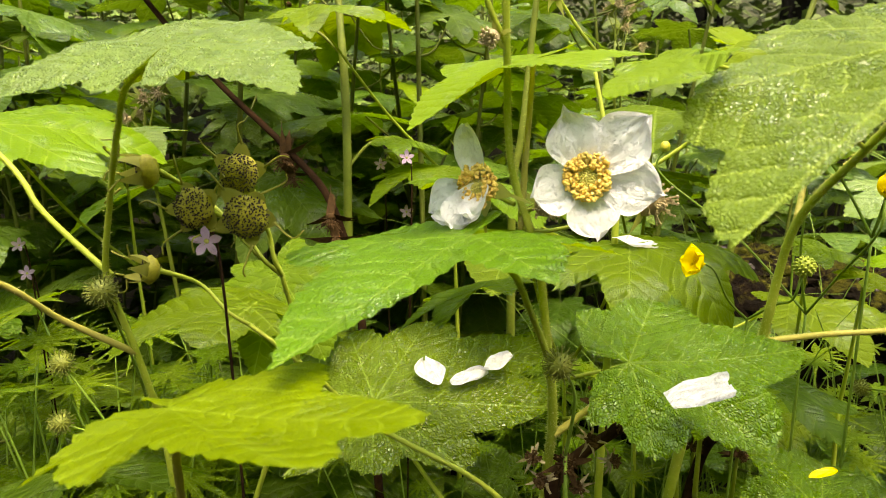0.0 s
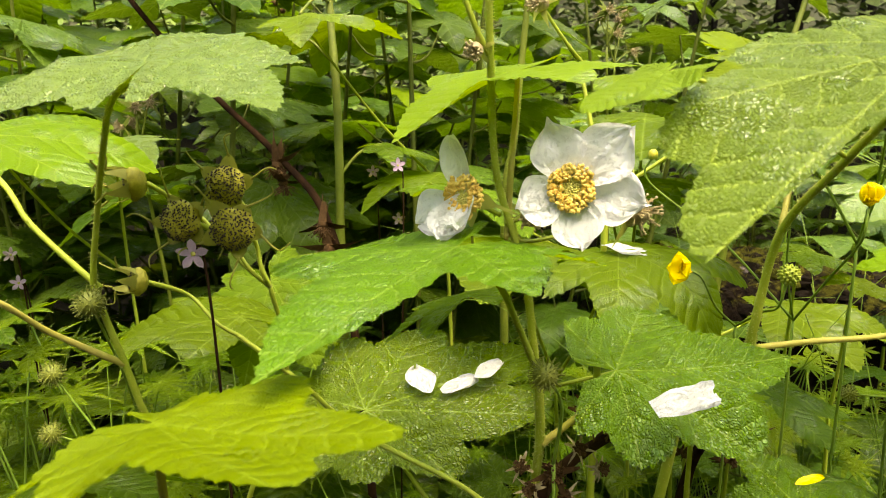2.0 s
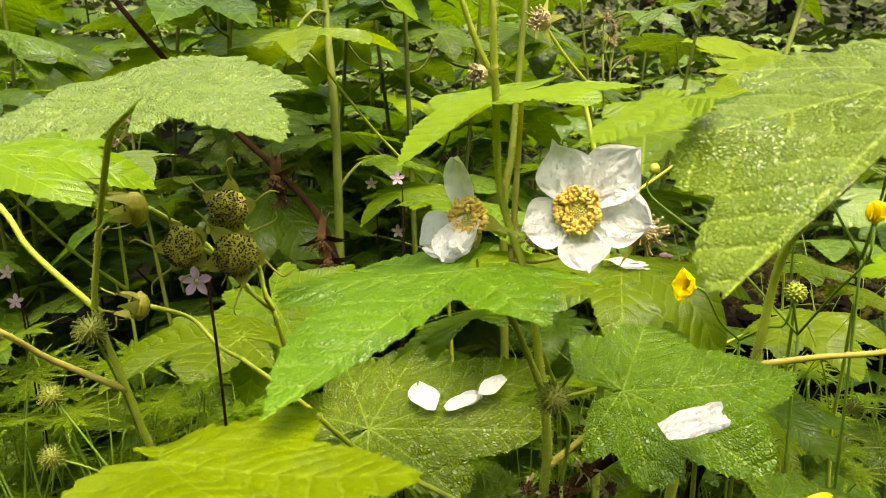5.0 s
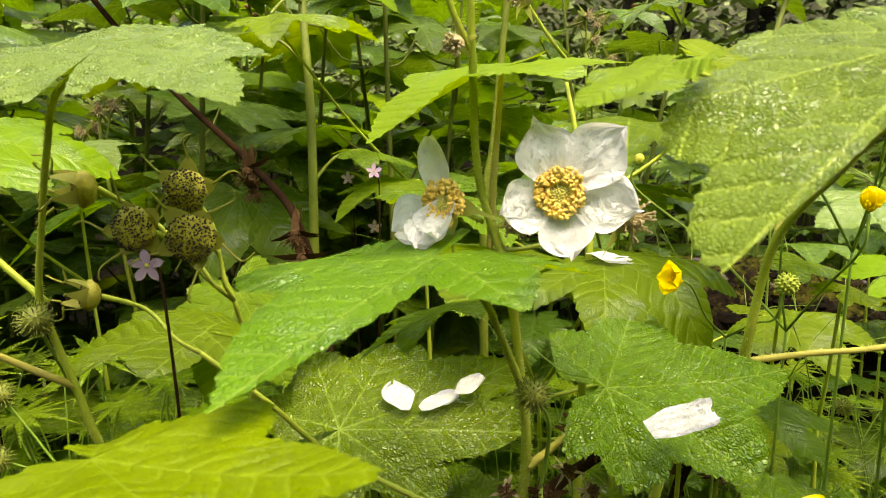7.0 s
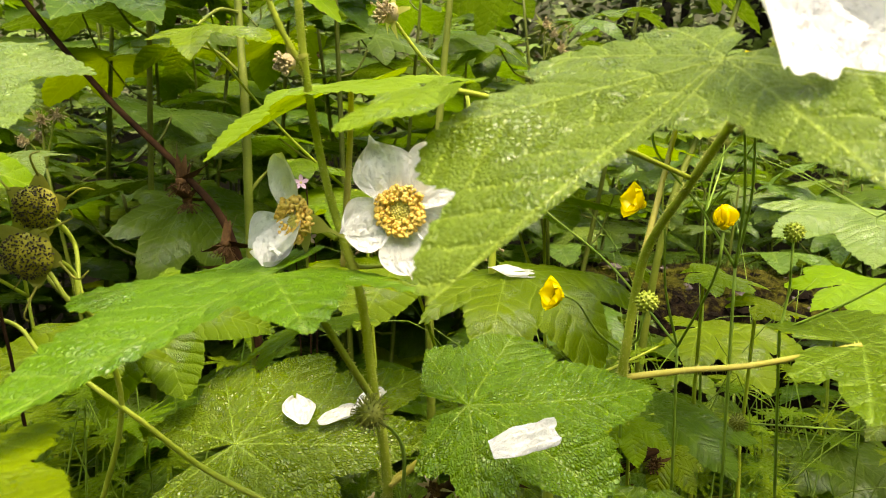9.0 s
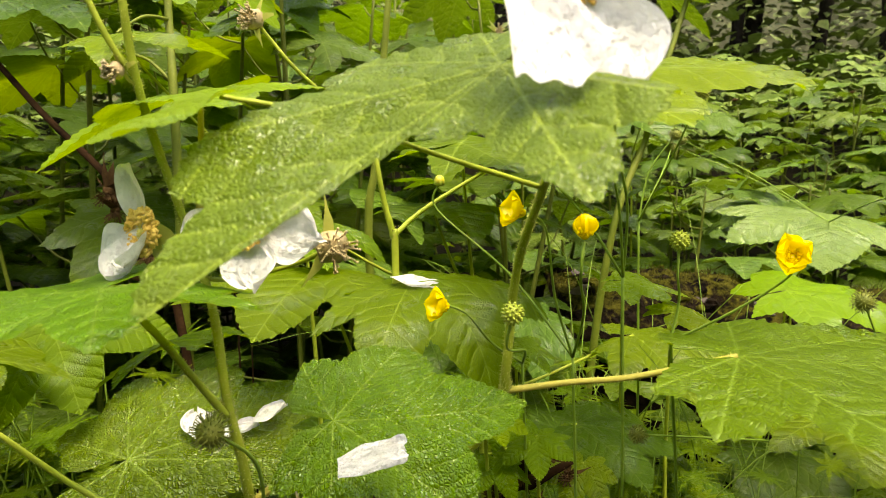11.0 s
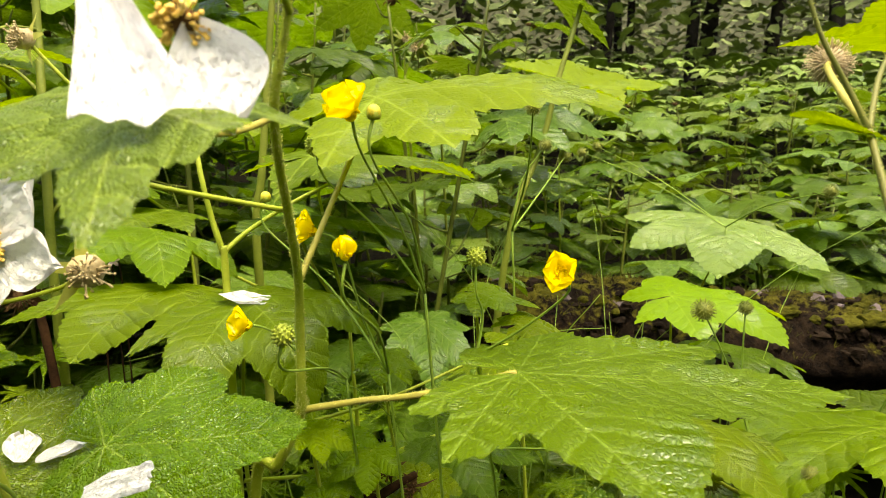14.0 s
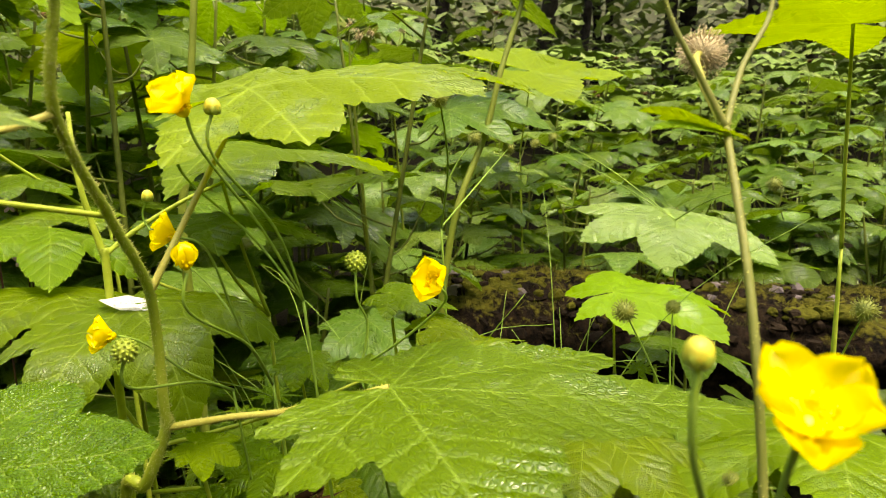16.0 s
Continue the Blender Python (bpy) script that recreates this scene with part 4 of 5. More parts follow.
stalk(plant, "petiole", [(-0.10, 0.33, 0.610), (-0.07, 0.33, 0.585), (-0.04, 0.34, 0.55), (0.02, 0.33, 0.52), (0.05, 0.325, 0.49)], [0.0012, 0.0013, 0.0015, 0.0015, 0.0018], STEM, 150)

# ---- withered remains at the foot of the open flowers ----
plant = thing("dead_cane", (0.075, 0.36, 0.0), "short broken brown cane with withered flower heads", "cane")
stalk(plant, "stem", [(0.08, 0.37, -0.01), (0.07, 0.345, 0.30), (0.058, 0.315, 0.50), (0.054, 0.310, 0.535)], [0.006, 0.0055, 0.005, 0.0045], CANE)
stalk(plant, "branch", [(0.054, 0.312, 0.53), (0.075, 0.32, 0.545), (0.10, 0.33, 0.555)], [0.004, 0.0032, 0.0025], CANE)
for k, at in enumerate(((0.062, 0.305, 0.545), (0.095, 0.325, 0.560), (0.108, 0.33, 0.548), (0.082, 0.315, 0.572))):
    spent_flower(plant, at, (0.2 * k - 0.3, -0.9, 0.1), 130 + k, 0.013, DRY)
for k, at in enumerate(((0.050, 0.302, 0.538), (0.068, 0.306, 0.532), (0.044, 0.300, 0.552), (0.074, 0.310, 0.556), (0.088, 0.318, 0.540))):
    spent_flower(plant, at, (0.4 * k - 0.8, -0.9, 0.4), 160 + k, 0.007, DRY_BUR)

plant = thing("dead_cane", (0.20, 0.47, rise(0.20, 0.47)), "tangle of withered dark brown cane and leaf scraps", "cane")
stalk(plant, "stem", [(0.20, 0.47, rise(0.20, 0.47) - 0.01), (0.175, 0.455, 0.30), (0.185, 0.442, 0.468), (0.207, 0.438, 0.492), (0.232, 0.445, 0.503)], [0.005, 0.005, 0.004, 0.0034, 0.0024], CANE)
stalk(plant, "branch", [(0.185, 0.442, 0.468), (0.192, 0.43, 0.502), (0.210, 0.432, 0.528)], [0.0032, 0.0026, 0.0018], CANE)
for k, at in enumerate(((0.196, 0.430, 0.500), (0.214, 0.434, 0.512), (0.228, 0.440, 0.494), (0.178, 0.436, 0.484), (0.206, 0.428, 0.482))):
    spent_flower(plant, at, (0.5 * k - 1.0, -0.8, 0.3), 190 + k, 0.009 + 0.002 * (k % 3), DRY)


# ---- single leaves of the neighbouring plants ----


def lone_plant(x, y, leaves, label="thimbleberry plant with broad lobed green leaves"):
    """A neighbouring plant: an upright stem out of the ground and a stalk to each leaf."""
    z0 = rise(x, y)
    plant = thing("thimbleberry_plant", (x, y, z0), label, "plant", "thimbleberry plants")
    top = max(l[0][2] for l in leaves)
    mid = z0 + (top - z0) * 0.8
    stalk(plant, "stem", [(x, y, z0 - 0.01), (x + 0.01, y + 0.005, z0 + (top - z0) * 0.4), (x, y, mid)], [0.0035, 0.003, 0.0013], STEM, 120)
    for k, (base, turn, length, mat, seed, shape) in enumerate(leaves):
        leaf(plant, base, turn, length, mat, seed, **shape)
        b = Vector(base)
        root = Vector((x, y, z0 + min(0.92 * (b.z - z0), mid - z0)))
        stalk(plant, "petiole", [b, b.lerp(root, 0.5) + Vector((0, 0, -0.01)), root], [0.0011, 0.0013, 0.0018], STEM, 30, steps=5)
    return plant


lone_plant(0.26, 0.36, [((0.189, 0.300, 0.522), (-6, 16, -72), 0.080, GLOSSY, 61, dict(wide=1.1, droop=0.8))])
lone_plant(0.58, 1.42, [((0.568, 1.28, 0.823), (-2.2, 21.2, -69.8), 0.221, YOUNG, 62, dict(curl=0, roll=0, sinus=0.72,
                        lobes=((0, 1.0, -0.01), (98, 0.79, 0.02), (140, 0.80, -0.02), (-33, 1.1, 0.04), (-75, 0.8, -0.04), (-140, 0.66, 0.05)))),
                        ((0.52, 1.46, 0.66), (-15, 0, 150), 0.13, DARK, 63, {})])
lone_plant(0.18, 0.60, [((0.162, 0.52, 0.716), (-8, 6, -60), 0.155, LEAF, 64, dict(wide=0.8)), ((0.026, 0.57, 0.659), (-10, -10, -155), 0.115, LEAF, 65, dict(wide=0.8)),
                        ((0.140, 0.55, 0.669), (-10, -4, -119), 0.11, DARK, 66, dict(wide=0.8))])
lone_plant(0.70, 1.0, [((0.696, 0.92, 0.608), (-20, -6, 151), 0.150, PALE, 67, dict(wide=1.35, curl=0.6))])
lone_plant(0.54, 0.74, [((0.520, 0.70, 0.556), (-10, 13, -93), 0.138, YOUNG, 68, dict(wide=0.85))])
lone_plant(0.50, 0.50, [((0.398, 0.42, 0.545), (-16, -4, -149), 0.085, LEAF, 69, dict(wide=1.3)), ((0.599, 0.46, 0.513), (-8, 9, 104), 0.165, LEAF, 70, dict(wide=0.9))])
lone_plant(0.62, 0.50, [((0.5781, 0.455, 0.793), (-2.7, 6.4, 96.2), 0.1155, YOUNG, 71, dict(curl=0, roll=0, fold=0.08, wave=0.04, sinus=0.70,
                        lobes=((0, 1.0, 0.0), (57, 0.56, -0.03), (132, 0.92, -0.05), (-36, 1.0, 0.01), (-95, 0.7, -0.02), (178, 0.6, 0.0))))])
lone_plant(0.10, 0.52, [((0.125, 0.44, 0.631), (-17, 6, -145), 0.095, LEAF, 72, dict(wide=1.2, droop=1.0)), ((0.060, 0.50, 0.628), (-10, -1, 162), 0.100, LEAF, 73, dict(wide=1.3)),
                        ((0.249, 0.50, 0.504), (-11, 5, -104), 0.080, DARK, 74, dict(wide=1.1)), ((0.323, 0.60, 0.542), (-10, 3, -116), 0.100, LEAF, 75, dict(wide=1.1))])
lone_plant(-0.31, 0.66, [((-0.335, 0.50, 0.707), (0, 12, -16), 0.130, MID, 76, dict(wide=1.1)), ((-0.294, 0.62, 0.698), (-30, 8, 167), 0.085, PALE, 77, dict(wide=1.3))])
lone_plant(0.01, 0.73, [((0.006, 0.68, 0.661), (-12, -1, 122), 0.100, LEAF, 78, dict(wide=1.0)), ((-0.116, 0.60, 0.803), (-6, 10, -80), 0.095, MID, 79, dict(wide=0.9))])

# ---- canes and seedlings among the herbs ----
plant = thing("thimbleberry_plant", (0.35, 0.86, rise(0.35, 0.86)), "tall bare pale-green thimbleberry cane", "plant", "thimbleberry plants")
stalk(plant, "stem", [(0.33, 0.86, rise(0.33, 0.86) - 0.01), (0.34, 0.81, 0.40), (0.361, 0.800, 0.609), (0.403, 0.820, 0.718), (0.423, 0.830, 0.789), (0.453, 0.850, 0.873), (0.480, 0.870, 0.953)], [0.006, 0.005, 0.0042, 0.0036, 0.0033, 0.0030, 0.0026], OLD_STEM, 200)
plant = thing("thimbleberry_plant", (0.08, 0.77, rise(0.08, 0.77)), "tall bare green thimbleberry cane", "plant", "thimbleberry plants")
stalk(plant, "stem", [(0.08, 0.77, rise(0.08, 0.77) - 0.01), (0.08, 0.75, 0.40), (0.077, 0.740, 0.621), (0.086, 0.740, 0.690), (0.095, 0.750, 0.784), (0.107, 0.760, 0.908)], [0.006, 0.0052, 0.0045, 0.0041, 0.0036, 0.003], OLD_STEM, 200)
plant = thing("thimbleberry_plant", (0.11, 0.46, rise(0.11, 0.46)), "slender forked green thimbleberry stem", "plant", "thimbleberry plants")
stalk(plant, "stem", [(0.11, 0.46, rise(0.11, 0.46) - 0.01), (0.113, 0.445, 0.35), (0.115, 0.440, 0.636), (0.114, 0.440, 0.660), (0.109, 0.440, 0.681), (0.104, 0.440, 0.710), (0.099, 0.450, 0.742)], [0.0034, 0.003, 0.0024, 0.0021, 0.0018, 0.0016, 0.0012], STEM, 400)
stalk(plant, "branch", [(0.114, 0.440, 0.660), (0.131, 0.450, 0.674), (0.158, 0.460, 0.690), (0.178, 0.480, 0.699)], [0.0018, 0.0015, 0.0013, 0.0010], STEM, 100)
for at, turn, length in (((0.203, 0.420, 0.534), (-25, 8, 170), 0.032),
                          ((0.241, 0.450, 0.499), (-30, -6, 150), 0.040),
                          ((0.184, 0.450, 0.533), (-20, 10, -160), 0.030),
                          ((0.167, 0.400, 0.560), (-18, 8, -110), 0.030),
                          ((0.208, 0.550, 0.553), (-20, 0, -140), 0.042),
                          ((0.280, 0.500, 0.616), (-15, 6, -100), 0.050),
                          ((0.306, 0.470, 0.599), (-12, 4, -70), 0.046),
                          ((0.176, 0.420, 0.520), (-22, -5, 200), 0.034)):
    lone_plant(at[0] + 0.012, at[1] + 0.03, [(at, turn, length, YOUNG if length < 0.034 else MID, int(at[0] * 1000), {})], "thimbleberry seedling with one small pale leaf")

# ---- fallen petals ----
for at, turn, size in (((0.097, 0.268, 0.596), (18, 20, -80), (0.028, 0.016)), ((-0.004, 0.410, 0.542), (22, 0, 20), (0.026, 0.022)), ((0.005, 0.410, 0.543), (14, 6, -70), (0.026, 0.016)),
                       ((0.028, 0.413, 0.551), (20, 0, -60), (0.022, 0.018)), ((0.112, 0.432, 0.6355), (-12, 6, -84), (0.036, 0.020))):
    petal = new("fallen_petal", petal_mesh("fallen_petal", OLD_PETAL, int(at[0] * 1000) % 97, *size, 0.1, 0.0, 0.0, 0.10, point=0.08, square=0.85 if at[1] < 0.3 else 0.2))
    petal.matrix_basis = pose(*at, *turn)
    tagged(petal, "fallen white petal lying wet on a leaf", "petal", "fallen petals")
petal = new("fallen_petal", petal_mesh("fallen_petal", YELLOW, 5, 0.015, 0.007, 0.3, 0.0))
petal.matrix_basis = pose(0.175, 0.290, 0.5465, 10, 0, -80)
tagged(petal, "fallen yellow petal lying on a leaf", "petal", "fallen petals")

# ---- buttercups ----


def buttercup(root, heads, forks, label):
    """A buttercup: thin branching stems with flowers and buds (kind, place, facing, size)."""
    z0 = rise(*root)
    plant = thing("buttercup", (*root, z0), label, "wildflower", "buttercups")
    for k, (kind, at, ahead, size) in enumerate(heads):
        if kind in ("flower", "globe"):
            buttercup_flower(plant, at, ahead, size, 80 + k, 84 if kind == "globe" else 40 if size == 0.0205 else 46)
        else:
            round_bud(plant, at, size, 90 + k, GREEN_BUD if kind == "green" else BUD, kind == "green")
        a = Vector(at)
        start = a - Vector(ahead).normalized() * 0.002
        fork = Vector(forks[k % len(forks)])
        stalk(plant, "stem", [start, start - Vector(ahead).normalized() * 0.012 + Vector((0, 0, -0.004)), a.lerp(fork, 0.5) + Vector((0.004, 0.004, -0.006)), fork], [0.0008, 0.0006, 0.0007, 0.0008], THIN_STEM, 0, sides=6)
    for k, fork in enumerate(forks):
        q = Vector(fork)
        base = Vector((*root, z0 - 0.005))
        stalk(plant, "stem", [q, q.lerp(base, 0.35) + Vector((0.012 * (-1) ** k, 0.01, 0)), q.lerp(base, 0.7), base], [0.0008, 0.001, 0.0012, 0.0014], THIN_STEM, 0, sides=6)
    return plant


buttercup((0.24, 0.40), [("flower", (0.203, 0.295, 0.739), (-0.25, -0.55, 0.75), 0.022), ("green", (0.183, 0.348, 0.727), (-0.3, -0.3, 0.9), 0.0085), ("bud", (0.212, 0.30, 0.741), (0.1, -0.1, 1), 0.0062)],
          [(0.235, 0.36, 0.65)], "buttercup with an open glossy yellow flower and buds")
buttercup((0.22, 0.43), [("flower", (0.181, 0.350, 0.685), (-0.8, -0.3, 0.3), 0.018), ("globe", (0.1985, 0.298, 0.681), (0.05, -0.1, 1.0), 0.0155), ("bud", (0.143, 0.435, 0.695), (0.1, 0, 1), 0.0065)],
          [(0.215, 0.38, 0.60)], "buttercup with half-closed yellow flowers")
buttercup((0.31, 0.42), [("flower", (0.2946, 0.31, 0.668), (-0.35, -0.75, 0.45), 0.019), ("green", (0.261, 0.353, 0.670), (0, 0, 1), 0.0085)], [(0.262, 0.36, 0.615)], "buttercup with a cupped yellow flower facing sideways")
buttercup((0.19, 0.47), [("flower", (0.144, 0.364, 0.635), (-0.75, -0.5, 0.2), 0.018), ("green", (0.170, 0.306, 0.6465), (0.1, -0.3, 0.9), 0.0085)], [(0.19, 0.40, 0.59)], "buttercup with a nodding yellow flower beside a green seed head")
buttercup((0.36, 0.20), [("flower", (0.3330, 0.128, 0.6880), (-0.10, -0.46, 0.87), 0.0205), ("bud", (0.322, 0.14, 0.697), (0, 0, 1), 0.0052)], [(0.335, 0.15, 0.62)], "buttercup with a bright yellow flower close to the path")

# ---- avens with bristly seed heads ----


def avens(heads, root, label="wood avens with bristly round seed heads on thin stems", material=BUR):
    z0 = rise(*root)
    plant = thing("wood_avens", (*root, z0), label, "wildflower", "wood avens")
    fork = Vector((root[0], root[1], min(h[2] for h, _ in heads) - 0.06))
    stalk(plant, "stem", [fork, fork.lerp(Vector((*root, z0)), 0.5) + Vector((0.01, 0, 0)), (*root, z0 - 0.01)], [0.001, 0.0013, 0.0016], THIN_STEM, 0, sides=6)
    for k, (at, size) in enumerate(heads):
        bur_head(plant, at, size, int(at[0] * 997) % 89 + k, material)
        a = Vector(at)
        stalk(plant, "stem", [a, a.lerp(fork, 0.5) + Vector((0.006 * (-1) ** k, 0.004, 0.006)), fork], [0.0006, 0.0008, 0.001], THIN_STEM, 0, sides=6)
    return plant


avens([((-0.161, 0.305, 0.635), 0.018), ((-0.254, 0.42, 0.553), 0.020), ((-0.247, 0.40, 0.520), 0.018)], (-0.20, 0.42))
avens([((0.0495, 0.267, 0.613), 0.017)], (0.06, 0.30))
avens([((0.439, 0.465, 0.606), 0.019), ((0.490, 0.50, 0.597), 0.013), ((0.414, 0.394, 0.516), 0.021)], (0.50, 0.48))
avens([((0.313, 0.46, 0.748), 0.012), ((0.36, 0.62, 0.72), 0.014), ((0.428, 0.806, 0.703), 0.018)], (0.33, 0.62))
avens([((0.573, 1.14, 0.706), 0.022), ((0.69, 0.70, 0.666), 0.018), ((0.52, 1.05, 0.70), 0.018)], (0.66, 0.86))
avens([((0.613, 0.46, 0.601), 0.021), ((0.499, 0.42, 0.501), 0.014), ((0.254, 0.38, 0.553), 0.012)], (0.60, 0.52))
plant = thing("wood_avens", (0.37, 0.20, rise(0.37, 0.2)), "tall wood avens with a dried seed head", "wildflower", "wood avens")
stalk(plant, "stem", [(0.372, 0.18, -0.01), (0.370, 0.178, 0.25), (0.368, 0.178, 0.45), (0.367, 0.179, 0.55), (0.366, 0.181, 0.61), (0.366, 0.188, 0.650), (0.367, 0.20, 0.689), (0.373, 0.229, 0.732)], [0.002, 0.0019, 0.0016, 0.0014, 0.0013, 0.0012, 0.0012, 0.0012], TALL_STEM, 200)
stalk(plant, "branch", [(0.373, 0.229, 0.732), (0.365, 0.232, 0.748), (0.357, 0.235, 0.764), (0.35, 0.24, 0.79)], [0.0011, 0.0009, 0.0008, 0.0006], TALL_STEM, 60)
stalk(plant, "branch", [(0.373, 0.229, 0.732), (0.383, 0.24, 0.75), (0.397, 0.25, 0.768), (0.402, 0.26, 0.79)], [0.0011, 0.0009, 0.0008, 0.0006], TALL_STEM, 60)
stalk(plant, "branch", [(0.373, 0.229, 0.732), (0.374, 0.245, 0.744), (0.378, 0.26, 0.754), (0.384, 0.268, 0.757)], [0.0013, 0.0013, 0.0012, 0.0011], PALE_STEM, 60)
for turn, length in (((14, 10, 80), 0.026), ((2, -14, 96), 0.024), ((30, 0, -40), 0.014)):
    leaf(plant, (0.373, 0.229, 0.7305), turn, length, YOUNG, int(length * 1000), curl=0.3, roll=0, fold=0.2, sinus=0.9, lobes=((0, 1.0, 0.0), (22, 0.66, 0.03), (-22, 0.66, 0.03)), name="bract")
bur_head(plant, (0.385, 0.270, 0.757), 0.019, 7, DRY_BUR)

# ---- pink cranesbills ----


def cranesbill(root, flowers, label="herb robert with a small pink flower and lacy leaves"):
    z0 = rise(*root)
    plant = thing("herb_robert", (*root, z0), label, "wildflower", "herb robert")
    rng = random.Random(int(root[0] * 1000) + 5)
    for k, (at, ahead) in enumerate(flowers):
        m = facing(at, ahead)
        b = Build()
        ball(b, (0, 0, 0), 0.0012, 1, 5, 8)
        flower = link_part("flower", b.mesh("flower", [PISTIL]), plant, m, "small pink flower")
        for i in range(5):
            link_part("petal", petal_mesh("petal", PINK, k * 5 + i, 0.0075, 0.0038, 0.3, 0, 0.12, 0.02, 8, 8), flower, m @ pose(0, 0, 0, 0, 0, 72 * i) @ pose(0, 0, 0, 15, 0, 0))
        a = Vector(at)
        stalk(plant, "stem", [a, a + Vector((0.004, 0.006, -0.03)), a.lerp(Vector((*root, z0)), 0.5), (*root, z0 - 0.01)], [0.0006, 0.0007, 0.0009, 0.0012], CANE, 20, sides=6)
    return plant


cranesbill((-0.11, 0.38), [((-0.099, 0.275, 0.665), (0.1, -1, -0.1))])
cranesbill((-0.36, 0.60), [((-0.352, 0.55, 0.582), (0.2, -1, 0.3)), ((-0.375, 0.58, 0.60), (0, -1, 0.5))])
cranesbill((-0.04, 0.64), [((-0.032, 0.593, 0.676), (0.1, -1, 0.3))])
cranesbill((-0.05, 0.72), [((-0.036, 0.65, 0.619), (0.2, -1, 0.3)), ((-0.065, 0.70, 0.661), (0.1, -1, 0.3))])

# ---- canes ----
plant = thing("dead_cane", (-0.06, 0.60, 0.0), "leaning brown woody cane with withered sepals", "cane")
stalk(plant, "stem", [(-0.04, 0.56, -0.01), (-0.07, 0.60, 0.45), (-0.098, 0.62, 0.615), (-0.154, 0.657, 0.682), (-0.231, 0.69, 0.750), (-0.317, 0.72, 0.846), (-0.37, 0.75, 0.92)], [0.0045, 0.0040, 0.0037, 0.0033, 0.0030, 0.0027, 0.002], CANE, 0)
for k, (at, ahead, size) in enumerate((((-0.152, 0.648, 0.672), (0, -0.6, -0.8), 0.026), ((-0.146, 0.645, 0.655), (0.2, -0.5, -0.9), 0.022), ((-0.104, 0.612, 0.620), (0, -0.6, -0.8), 0.024),
                                       ((-0.098, 0.606, 0.598), (0.2, -0.8, -0.5), 0.026))):
    spent_flower(plant, at, ahead, 27 + k, size, DRY)
plant = thing("thimbleberry_plant", (-0.10, 0.66, 0.0), "tall bare green thimbleberry cane", "plant", "thimbleberry plants")
stalk(plant, "stem", [(-0.095, 0.66, -0.01), (-0.095, 0.66, 0.40), (-0.095, 0.66, 0.597), (-0.095, 0.67, 0.72), (-0.104, 0.70, 0.83), (-0.11, 0.72, 0.95)], [0.0055, 0.005, 0.0045, 0.0042, 0.0038, 0.0033], OLD_STEM, 200)
for k, (at, end) in enumerate((((-0.104, 0.70, 0.83), (-0.116, 0.61, 0.806)), ((-0.095, 0.665, 0.66), (-0.055, 0.69, 0.69)), ((-0.099, 0.685, 0.77), (-0.15, 0.70, 0.80)))):
    a, e = Vector(at), Vector(end)
    stalk(plant, "petiole", [a, a.lerp(e, 0.5) + Vector((0, 0, 0.008)), e], [0.002, 0.0014, 0.0011], OLD_STEM, 40)
    if k:
        leaf(plant, end, (-15, 5, -70 if k == 1 else 80), 0.07, LEAF, 180 + k, False)



def withered_cane(root, heads, label="thimbleberry cane topped by withered beige flower clusters"):
    z0 = rise(*root)
    plant = thing("thimbleberry_plant", (*root, z0), label, "plant", "thimbleberry plants")
    top = Vector(heads[0][0]) - Vector((0, 0, 0.05))
    stalk(plant, "stem", [(*root, z0 - 0.01), top.lerp(Vector((*root, z0)), 0.5) + Vector((0.015, 0, 0)), top], [0.0038, 0.003, 0.0016], OLD_STEM, 100)
    for k, (at, size) in enumerate(heads):
        a = Vector(at)
        stalk(plant, "pedicel", [top, top.lerp(a, 0.6) + Vector((0, 0, 0.004)), a], [0.0012, 0.001, 0.0009], OLD_STEM, 20)
        spent_flower(plant, at, (0.5 * (-1) ** k, -0.8, 0.2 - 0.2 * k), 150 + k, size, OLD_STEM, DRY_BUR)
    return plant


withered_cane((0.32, 1.33), [((0.309, 1.2, 0.851), 0.024), ((0.279, 1.2, 0.879), 0.022), ((0.354, 1.25, 0.827), 0.024), ((0.333, 1.24, 0.895), 0.020)])
withered_cane((-0.31, 0.80), [((-0.328, 0.75, 0.729), 0.018), ((-0.345, 0.75, 0.707), 0.017), ((-0.312, 0.75, 0.735), 0.016), ((-0.335, 0.76, 0.715), 0.016)])
withered_cane((0.26, 1.05), [((0.246, 1.0, 0.862), 0.018), ((0.262, 1.0, 0.850), 0.017)])

# ---- the fallen log ----


